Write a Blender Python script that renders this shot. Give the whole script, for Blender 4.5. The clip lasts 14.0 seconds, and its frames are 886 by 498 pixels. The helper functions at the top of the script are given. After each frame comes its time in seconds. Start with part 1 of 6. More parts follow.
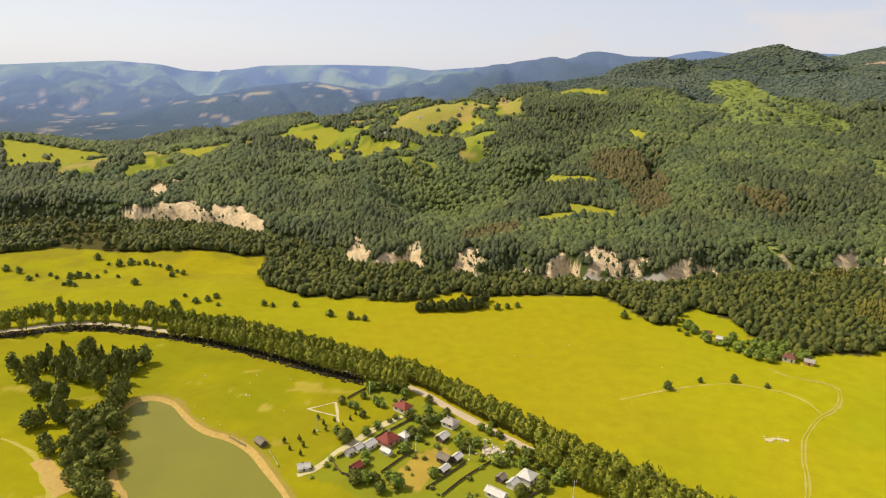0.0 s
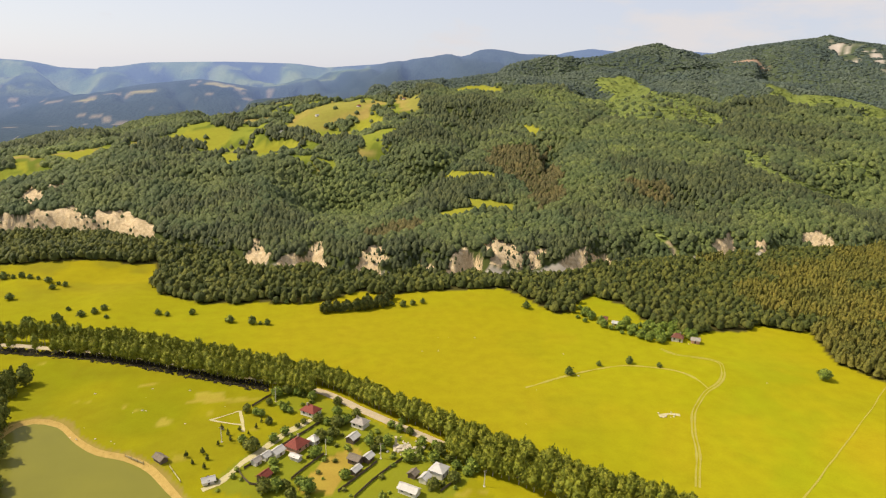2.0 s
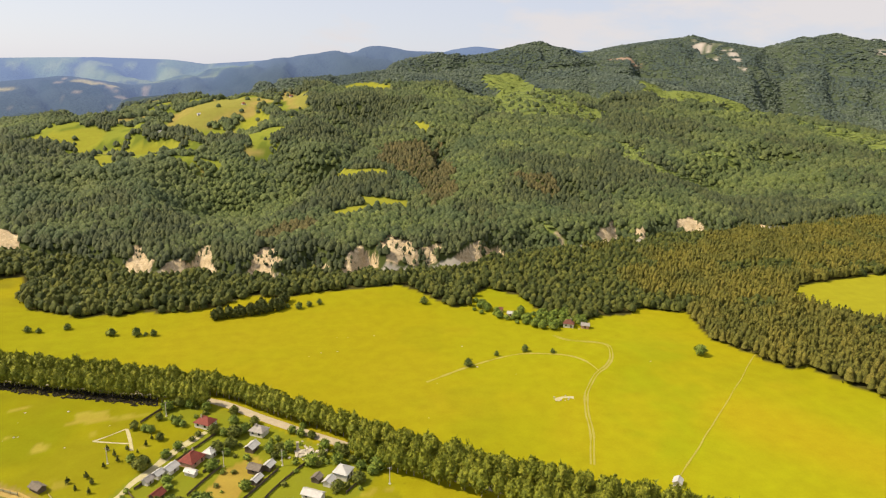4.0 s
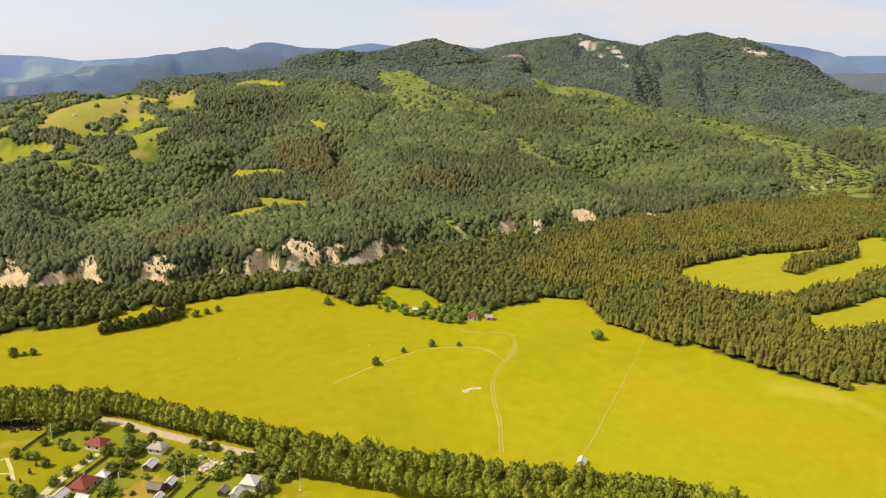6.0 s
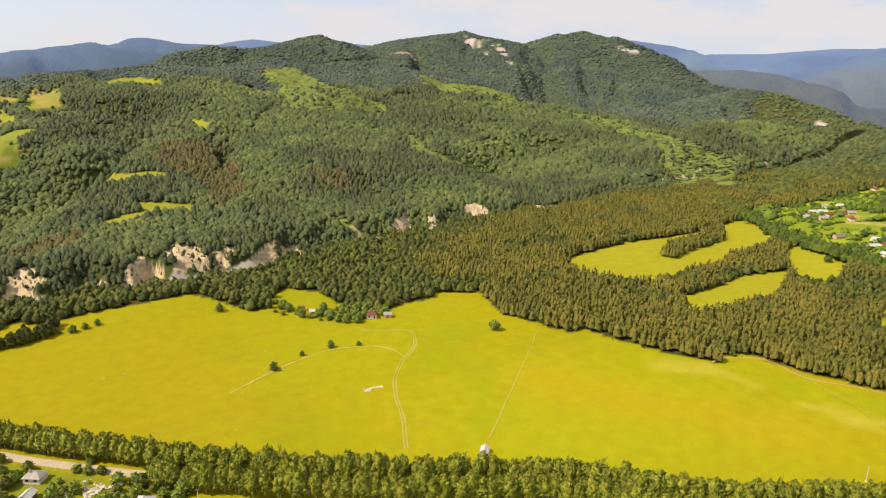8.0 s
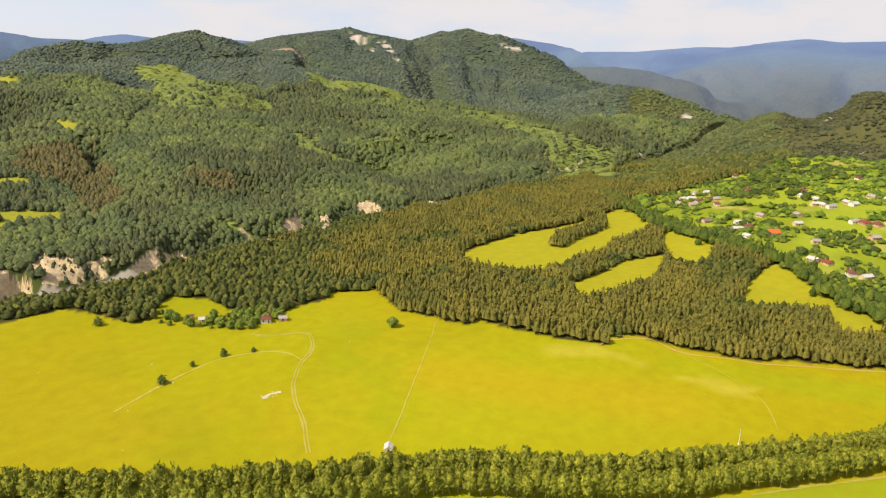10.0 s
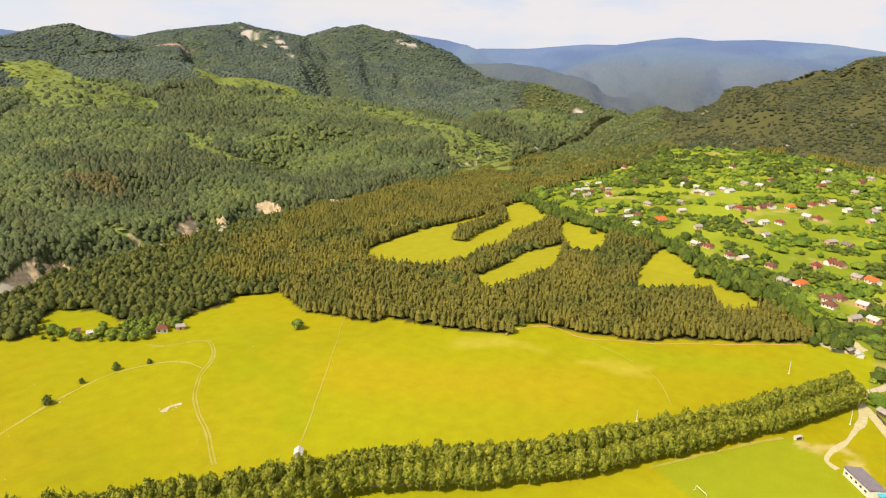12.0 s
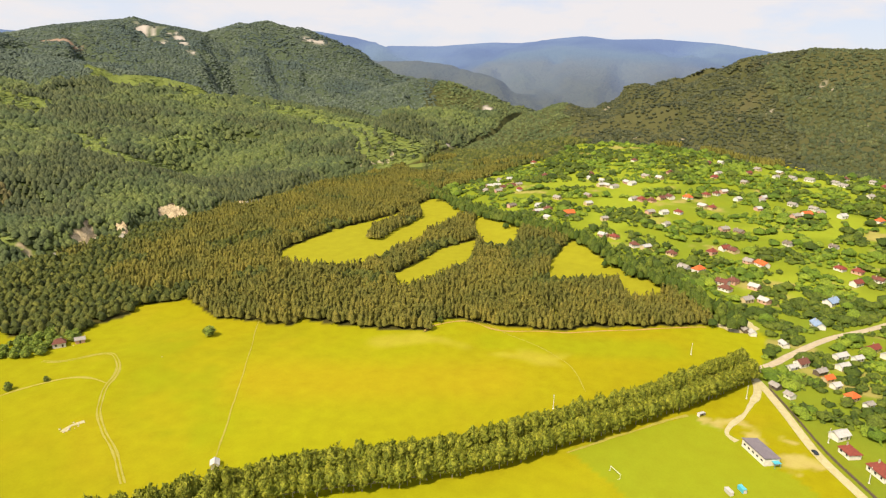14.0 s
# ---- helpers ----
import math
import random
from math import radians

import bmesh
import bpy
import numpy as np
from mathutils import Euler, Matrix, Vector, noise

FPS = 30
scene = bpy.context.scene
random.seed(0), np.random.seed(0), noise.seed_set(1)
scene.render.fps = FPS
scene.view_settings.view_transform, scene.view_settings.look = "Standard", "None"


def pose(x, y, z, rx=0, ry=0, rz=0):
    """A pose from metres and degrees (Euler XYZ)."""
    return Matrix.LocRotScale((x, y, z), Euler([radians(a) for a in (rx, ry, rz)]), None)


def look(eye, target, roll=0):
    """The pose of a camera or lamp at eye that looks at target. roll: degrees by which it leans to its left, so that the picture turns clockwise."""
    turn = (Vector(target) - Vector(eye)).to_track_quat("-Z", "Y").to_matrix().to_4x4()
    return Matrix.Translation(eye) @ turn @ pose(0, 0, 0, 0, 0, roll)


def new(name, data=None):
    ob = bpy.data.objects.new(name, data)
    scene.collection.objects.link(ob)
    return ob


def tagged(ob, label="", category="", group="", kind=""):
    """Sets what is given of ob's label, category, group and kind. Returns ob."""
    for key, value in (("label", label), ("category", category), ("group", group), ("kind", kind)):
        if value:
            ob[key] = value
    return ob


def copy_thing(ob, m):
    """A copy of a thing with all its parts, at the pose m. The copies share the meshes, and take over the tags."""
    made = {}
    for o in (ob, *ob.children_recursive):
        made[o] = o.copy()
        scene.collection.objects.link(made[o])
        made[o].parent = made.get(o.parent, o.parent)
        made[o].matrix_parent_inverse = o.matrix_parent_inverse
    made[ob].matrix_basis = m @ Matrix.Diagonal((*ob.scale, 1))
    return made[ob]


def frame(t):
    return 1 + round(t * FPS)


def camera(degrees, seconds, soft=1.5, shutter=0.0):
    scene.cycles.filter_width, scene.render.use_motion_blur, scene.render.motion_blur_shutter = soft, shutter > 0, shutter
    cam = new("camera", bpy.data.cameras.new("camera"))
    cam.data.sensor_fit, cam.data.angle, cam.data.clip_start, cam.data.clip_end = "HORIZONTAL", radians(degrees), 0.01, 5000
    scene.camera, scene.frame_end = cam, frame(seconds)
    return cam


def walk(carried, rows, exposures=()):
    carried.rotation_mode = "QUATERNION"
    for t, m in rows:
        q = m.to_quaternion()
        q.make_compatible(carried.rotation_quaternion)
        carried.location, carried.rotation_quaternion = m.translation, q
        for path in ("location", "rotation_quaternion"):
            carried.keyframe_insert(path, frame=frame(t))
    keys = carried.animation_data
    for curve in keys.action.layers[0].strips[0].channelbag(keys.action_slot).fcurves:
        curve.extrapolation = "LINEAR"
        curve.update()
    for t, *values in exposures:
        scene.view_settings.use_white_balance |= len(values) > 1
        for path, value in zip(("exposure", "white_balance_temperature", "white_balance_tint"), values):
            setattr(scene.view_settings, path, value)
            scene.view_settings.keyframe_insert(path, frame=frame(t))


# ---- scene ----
cam = camera(67.85, 14.0, soft=1.2)
EYE = (0, 0, 180)
PATH = [
    (0.0, pose(*EYE, 74.81, -1.54, 0.50)),
    (0.5, pose(*EYE, 74.79, -1.54, -1.76)),
    (1.0, pose(*EYE, 74.82, -1.49, -3.80)),
    (1.5, pose(*EYE, 74.81, -1.55, -6.11)),
    (2.0, pose(*EYE, 74.82, -1.57, -8.19)),
    (2.5, pose(*EYE, 74.83, -1.58, -10.42)),
    (3.0, pose(*EYE, 74.81, -1.62, -12.83)),
    (5.5, pose(*EYE, 74.86, -1.60, -24.19)),
    (6.0, pose(*EYE, 74.83, -1.56, -26.33)),
    (6.5, pose(*EYE, 74.83, -1.58, -28.58)),
    (7.0, pose(*EYE, 74.82, -1.57, -30.89)),
    (7.5, pose(*EYE, 74.83, -1.60, -33.17)),
    (8.0, pose(*EYE, 74.85, -1.56, -35.68)),
    (10.5, pose(*EYE, 74.83, -1.52, -47.38)),
    (11.0, pose(*EYE, 74.81, -1.51, -49.56)),
    (11.5, pose(*EYE, 74.79, -1.49, -51.63)),
    (12.0, pose(*EYE, 74.78, -1.50, -53.77)),
    (12.5, pose(*EYE, 74.78, -1.53, -55.68)),
    (13.0, pose(*EYE, 74.79, -1.52, -57.49)),
    (13.5, pose(*EYE, 74.77, -1.54, -59.51)),
    (14.0, pose(*EYE, 74.78, -1.54, -61.37)),
]
EXPOSURES = [(0.0, 0.58), (6.0, 0.64), (11.0, 0.74), (14.0, 0.80)]
walk(cam, PATH, EXPOSURES)

# ---- sky, sun ----
SUN_BEARING, SUN_HEIGHT = -75.0, 50.0
world = bpy.data.worlds.new("sky")
scene.world = world
world.use_nodes = True
wn, wl = world.node_tree.nodes, world.node_tree.links
wn.clear()
sky = wn.new("ShaderNodeTexSky")
sky.sky_type, sky.sun_disc = "NISHITA", False
sky.sun_elevation, sky.sun_rotation = radians(SUN_HEIGHT), radians(SUN_BEARING)
sky.altitude, sky.air_density, sky.dust_density = 600, 1.0, 1.0
co = wn.new("ShaderNodeTexCoord")
stretch = wn.new("ShaderNodeMapping")
stretch.inputs["Scale"].default_value = (1, 1, 3.2)
puffs = wn.new("ShaderNodeTexNoise")
puffs.inputs["Scale"].default_value, puffs.inputs["Detail"].default_value, puffs.inputs["Roughness"].default_value = 5.5, 9, 0.58
edge = wn.new("ShaderNodeValToRGB")
edge.color_ramp.elements[0].position, edge.color_ramp.elements[1].position = 0.56, 0.72
veil = wn.new("ShaderNodeMix")
veil.data_type = "RGBA"
veil.inputs[0].default_value, veil.inputs[7].default_value = 0.80, (4.2, 4.2, 4.75, 1)
cloud = wn.new("ShaderNodeMix")
cloud.data_type = "RGBA"
cloud.inputs[7].default_value = (4.75, 4.55, 4.6, 1)
back = wn.new("ShaderNodeBackground")
back.inputs["Strength"].default_value = 0.106
out = wn.new("ShaderNodeOutputWorld")
wl.new(co.outputs["Generated"], stretch.inputs["Vector"])
wl.new(stretch.outputs["Vector"], puffs.inputs["Vector"])
split = wn.new("ShaderNodeSeparateXYZ")
lean = wn.new("ShaderNodeMath")
lean.operation, lean.inputs[1].default_value = "MULTIPLY_ADD", 0.20
wl.new(co.outputs["Generated"], split.inputs[0])
wl.new(split.outputs["X"], lean.inputs[0])
wl.new(puffs.outputs["Fac"], lean.inputs[2])
wl.new(lean.outputs[0], edge.inputs["Fac"])
wl.new(edge.outputs["Color"], cloud.inputs[0])
wl.new(sky.outputs["Color"], veil.inputs[6])
wl.new(veil.outputs[2], cloud.inputs[6])
# the haze is brighter on the sun's side
haze = wn.new("ShaderNodeMix")
haze.data_type = "RGBA"
haze.inputs[6].default_value, haze.inputs[7].default_value = (4.95, 4.9, 5.3, 1), (3.65, 3.75, 4.5, 1)
side = wn.new("ShaderNodeMapRange")
side.inputs[1].default_value, side.inputs[2].default_value = -0.4, 0.95
wl.new(split.outputs["X"], side.inputs[0])
wl.new(side.outputs[0], haze.inputs[0])
wl.new(haze.outputs[2], veil.inputs[7])
wl.new(cloud.outputs[2], back.inputs["Color"])
wl.new(back.outputs["Background"], out.inputs["Surface"])
sun = new("sun", bpy.data.lights.new("sun", "SUN"))
sun.data.energy, sun.data.angle, sun.data.color = 4.0, radians(0.53), (1.0, 0.875, 0.69)
sx, sy = math.sin(radians(SUN_BEARING)) * math.cos(radians(SUN_HEIGHT)), math.cos(radians(SUN_BEARING)) * math.cos(radians(SUN_HEIGHT))
sun.matrix_world = look((sx * 600, sy * 600, math.sin(radians(SUN_HEIGHT)) * 600), (0, 0, 0))

# ---- shape of the land (bearing in degrees clockwise from +y, range and height in metres) ----
def smooth(a, b, v):
    s = np.clip((np.asarray(v, float) - a) / (b - a), 0, 1)
    return s * s * (3 - 2 * s)


def lattice(ix, iy, seed):
    h = (ix * 374761393 + iy * 668265263 + seed * 974634777) & 0xFFFFFFFF
    h = ((h ^ (h >> 13)) * 1274126177) & 0xFFFFFFFF
    return ((h ^ (h >> 16)) & 0xFFFF) / 65535.0


def vnoise(x, y, size, seed=0):
    """Smooth value noise from 0 to 1."""
    u, v = np.asarray(x) / size + 1000.0, np.asarray(y) / size + 1000.0
    iu, iv = np.floor(u).astype(np.int64), np.floor(v).astype(np.int64)
    fu, fv = u - iu, v - iv
    fu, fv = fu * fu * (3 - 2 * fu), fv * fv * (3 - 2 * fv)
    a = lattice(iu, iv, seed) * (1 - fu) + lattice(iu + 1, iv, seed) * fu
    b = lattice(iu, iv + 1, seed) * (1 - fu) + lattice(iu + 1, iv + 1, seed) * fu
    return a * (1 - fv) + b * fv


def fbm(x, y, size, seed=0, octaves=4):
    s, amp, tot = 0.0, 1.0, 0.0
    for k in range(octaves):
        s, tot = s + amp * vnoise(x, y, size / 2 ** k, seed + 7 * k), tot + amp
        amp *= 0.5
    return s / tot


def polar(b, r):
    return np.sin(np.radians(b)) * r, np.cos(np.radians(b)) * r


# crests: bearing, range, height
MAIN_RIDGE = [(-44, 1100, -40), (-36, 1120, -36), (-30, 1150, -12), (-27.1, 1216, 23), (-24.5, 1230, 29), (-21.1, 1249, 35), (-17.6, 1277, 42), (-14.8, 1310, 48), (-11.1, 1436, 53), (-9.2, 1489, 69), (-6.8, 1555, 74), (-4.5, 1621, 77), (-2.5, 1653, 88), (0.3, 1701, 98), (2.7, 1741, 98), (5.1, 1781, 117), (7.4, 1821, 126), (9.7, 1861, 139), (13.3, 1980, 175)]
PEAK_RIDGE = [(13.3, 1980, 175), (15.2, 2160, 216), (17.2, 2235, 235), (19.9, 2309, 232), (21.8, 2350, 243), (22.7, 2380, 256), (24.1, 2421, 274), (25.4, 2457, 289), (26.7, 2488, 268), (28.3, 2531, 252)]
SPUR_A = [(20, 2300, 212), (17.5, 1800, 135), (14, 1250, 68), (11, 900, 20)]
SPUR_B = [(28, 2500, 236), (27, 1900, 152), (24, 1400, 92), (21, 1000, 36)]
SPUR_C = [(37, 2850, 330), (35.5, 2200, 186), (33, 1600, 108), (30, 1100, 45)]
ROCK_RIDGE = [(28.3, 2531, 252), (30.2, 2602, 236), (31.9, 2686, 274), (33.0, 2760, 293), (35.3, 2820, 305), (36.5, 2854, 326), (37.3, 2877, 341), (38.0, 2886, 333), (39.0, 2897, 317), (40.3, 2914, 310), (41.7, 2935, 304), (42.8, 2940, 296), (43.9, 2940, 323), (45.1, 2940, 342), (47.3, 2908, 345), (48.3, 2884, 323), (49.6, 2848, 330), (51.0, 2800, 304), (52.7, 2719, 262),
    (55.2, 2620, 176), (59.5, 2450, 146), (61.9, 2380, 134), (66.6, 2250, 76), (70.2, 2150, 36)]
HUMP = [(53.5, 2350, 110), (55.2, 2230, 82), (57.9, 2086, 132), (59.8, 2010, 152), (61.6, 1942, 147), (64.4, 1832, 115), (66.8, 1737, 80), (68.7, 1660, 42)]
GREEN_SPUR = [(31, 2150, 188), (33.6, 1950, 172), (36.5, 1890, 150), (40.3, 1821, 119), (44, 1758, 100), (48, 1660, 89), (52.3, 1546, 66), (56.4, 1454, 57), (58.9, 1387, 30), (60.5, 1330, -4)]
ROCK_SPUR = [(47, 2900, 350), (49, 2550, 230), (51, 2250, 130), (52.5, 1950, 60)]
ROCK_SPUR_B = [(38.5, 2890, 318), (40.5, 2500, 210), (42, 2250, 130), (43, 2100, 90)]
EAST_SPUR = [(84, 2000, 210), (80, 1800, 118), (76, 1650, 66), (72, 1600, 40)]
VILLAGE_HILL = [(64, 1400, 12), (66, 1360, 28), (70, 1300, 50), (73.3, 1240, 61), (78, 1210, 62), (83, 1170, 61), (89.5, 1100, 53), (95.7, 1080, 51), (108, 1080, 52), (130, 1100, 50)]
EAST_HILL = [(67, 2360, -30), (69.1, 2300, -10), (71.2, 2220, 8), (73.2, 2180, 46), (75.1, 2140, 84), (78.9, 2090, 122), (81.7, 2050, 178), (84.5, 2000, 214), (86.3, 1980, 236), (90, 1920, 254), (94.1, 1920, 252), (104,
    1920, 258), (125, 1920, 228)]
WEST_HILL = [(-60, 1560, 63), (-42, 1560, 45), (-34.1, 1540, 33), (-32.0, 1504, 26), (-29.5, 1462, 14), (-27.3, 1426, 2)]
WEST_SCARP = [(-60, 3300, 20), (-34, 3300, 7), (-30, 3300, -16), (-26.7, 3260, -76), (-20.5, 3300, -39), (-16, 3350, 51), (-11.5, 3400, 109), (-7, 3450, 72), (-1.6, 3500, 107), (8, 3500, 150)]
NORTH_RIDGE = [(0, 3850, 147), (3, 3850, 191), (7.7, 3795, 253), (9.5, 3795, 259), (12.2, 3740, 299), (14.2, 3740, 277), (18, 3795, 279), (22, 3850, 257)]
FAR_WEST = [(-75, 4337, 149), (-38, 4337, 144), (-33.4, 4337, 145), (-29.2, 4337, 168), (-26.2, 4337, 182), (-24, 4389, 173), (-21.1, 4440, 135), (-16.4, 4543,
    132), (-14.6, 4440, 180), (-9.2, 4440, 197), (-4.5, 4440, 197), (-1.6, 4543, 174), (3, 4543, 207), (8, 4647, 252)]
FAR_NORTH = [(14, 4750, 263), (18.4, 4750, 312), (20.4, 4750, 347), (22.9, 4750, 329), (27.8, 4750, 343), (32, 4750, 325), (38, 4750, 335)]
FAR_EAST = [(44, 4600, 373), (50.6, 4493, 396), (53, 4440, 340), (56, 4386, 317), (61.2, 4386, 325), (65.7, 4386, 357), (68.4, 4386, 357), (70.4, 4333, 352), (71, 4333, 380),
    (72.4, 4333, 384), (72.9, 4333, 402), (73.5, 4333, 384), (75.3, 4333, 386), (78.5, 4333, 392), (82.4, 4333, 373), (86.1, 4333, 325), (95, 4333, 308), (110, 4279, 287), (140, 4279, 276)]
VALLEY_SPUR = [(54.0, 3050, 226), (55.9, 2980, 209), (59.2, 2910, 215), (61.6, 2840, 203), (63.9, 2770, 175), (66.3, 2700, 129), (68.6, 2630, 93), (70.5, 2560, 58)]
VALLEY_SPUR_B = [(65.9, 3500, 86), (68.1, 3440, 111), (70.7, 3380, 138), (72.9, 3320, 122), (75.5, 3260, 104), (78.0, 3200, 82)]
RIDGES = [(VALLEY_SPUR, 0.30, 30), (VALLEY_SPUR_B, 0.28, 40), (MAIN_RIDGE, 0.150, 40), (PEAK_RIDGE, 0.36, 12), (SPUR_A, 0.18, 60), (SPUR_B, 0.19, 60), (SPUR_C, 0.22, 50), (HUMP, 0.36, 40), (ROCK_SPUR, 0.36, 30), (ROCK_SPUR_B, 0.38, 25), (EAST_SPUR, 0.30, 40), (ROCK_RIDGE, 0.44, 12), (GREEN_SPUR, 0.22, 40), (VILLAGE_HILL, 0.13, 90), (EAST_HILL, 0.33, 40), (WEST_HILL, 0.14, 60),
          (WEST_SCARP, 0.17, 40), (NORTH_RIDGE, 0.22, 60), (FAR_WEST, 0.20, 100), (FAR_NORTH, 0.25, 60), (FAR_EAST, 0.20, 80)]
# the river behind the plain: bearing, range, height of its bed
RIVER = np.array([(-180, 1320, -48), (-60, 1176, -50), (-34, 996, -46), (-24, 918, -41), (-17, 828, -37), (-8, 702, -35), (0, 662, -34), (8, 654, -32), (17, 672, -30),
    (24, 720, -28), (32, 792, -24), (40, 870, -18), (48, 996, -10), (55, 1176, 0), (60, 1344, 5), (66, 1680, 10), (72, 2280, 14), (100, 2520, 14), (180,
    2760, 14)])
# bare scarps over the river: outlines of bearing and range
SCARPS = [[(-27.2, 958), (-24.9, 950), (-23.1, 950), (-21.2, 954), (-20.8, 932), (-20.3, 905), (-19.9, 922), (-18.7, 924), (-17.4, 914), (-16.5, 886), (-15.4, 854), (-15.8, 822), (-17.5, 840), (-19, 862), (-21, 886), (-23.3, 912), (-25.2, 932), (-27, 946)],
          [(-24.7, 982), (-24.3, 1044), (-23.4, 1050), (-23.0, 1018), (-21.7, 1074), (-21.0, 1078), (-21.2, 1052), (-23.0, 1000), (-24.1, 972)],
          [(-8.5, 712), (-7.9, 762), (-7.4, 768), (-7.1, 728), (-6.6, 710), (-7.4, 706)],
          [(-6.8, 698), (-4.9, 712), (-3.8, 708), (-2.6, 732), (-1.3, 738), (-1.9, 704), (-1.8, 686), (-4.3, 690)],
          [(0.5, 666), (1.5, 698), (2.5, 716), (3.3, 710), (3.4, 680), (3.4, 662), (1.9, 662)],
          [(4.2, 660), (6.4, 690), (7.7, 676), (7.6, 660)],
          [(8.4, 660), (9.2, 678), (10.9, 700), (12.4, 680), (12.3, 666), (9.0, 656)],
          [(12.1, 694), (12.7, 738), (13.7, 718), (14.9, 714), (15.8, 692), (15.4, 676), (13.9, 672)],
          [(16.4, 684), (16.9, 708), (17.7, 722), (18.0, 682)],
          [(19.2, 688), (20.4, 714), (21.0, 728), (21.6, 716), (22.2, 738), (23.7, 740), (23.5, 718), (21.4, 702)],
          [(31.6, 814), (32.0, 840), (32.8, 858), (32.9, 840), (32.7, 810), (32.2, 802)],
          [(37.7, 898), (38.9, 918), (40.5, 902), (40.3, 884), (39.2, 882)],
          [(34.2, 834), (35.5, 848), (35.8, 838)], [(43.4, 946), (44.4, 960), (44.5, 944)]]


def dense(crest, step):
    c = np.array(crest, float)
    x, y = polar(c[:, 0], c[:, 1])
    out = []
    for i in range(len(c) - 1):
        k = max(2, int(math.hypot(x[i + 1] - x[i], y[i + 1] - y[i]) / step))
        f = np.linspace(0, 1, k, endpoint=False)
        out.append(np.stack([x[i] + (x[i + 1] - x[i]) * f, y[i] + (y[i + 1] - y[i]) * f, c[i, 2] + (c[i + 1, 2] - c[i, 2]) * f], 1))
    out.append(np.array([[x[-1], y[-1], c[-1, 2]]]))
    return np.concatenate(out)


CREST_X, CREST_Y, CREST_Z, CREST_S, CREST_W = np.concatenate([np.column_stack([p, np.full(len(p), s), np.full(len(p), w)]) for p, s, w in ((dense(c, 45), s, w) for c, s, w in RIDGES)]).T
CREST_R = np.hypot(CREST_X, CREST_Y)


def scarp(x, y, r, b):
    """Where the bank is bare."""
    k = np.zeros(np.shape(x))
    spot = (r > 640) & (r < 1100) & (b > -30) & (b < 47)
    if not spot.any():
        return k
    px, py = x[spot], y[spot]
    u = px + (fbm(px, py, 16, 53, 3) - 0.5) * 26
    v = py + (fbm(px, py, 16, 55, 3) - 0.5) * 26
    hit = np.zeros(len(px), bool)
    for shape in SCARPS:
        q = np.array(shape, float)
        qx, qy = polar(q[:, 0], q[:, 1])
        for i in range(len(q)):
            j = (i + 1) % len(q)
            if i == 0:
                one = np.zeros(len(px), bool)
            if qy[i] != qy[j]:
                one ^= ((qy[i] > v) != (qy[j] > v)) & (u < (qx[j] - qx[i]) * (v - qy[i]) / (qy[j] - qy[i]) + qx[i])
        hit |= one
    k[spot] = hit
    return k


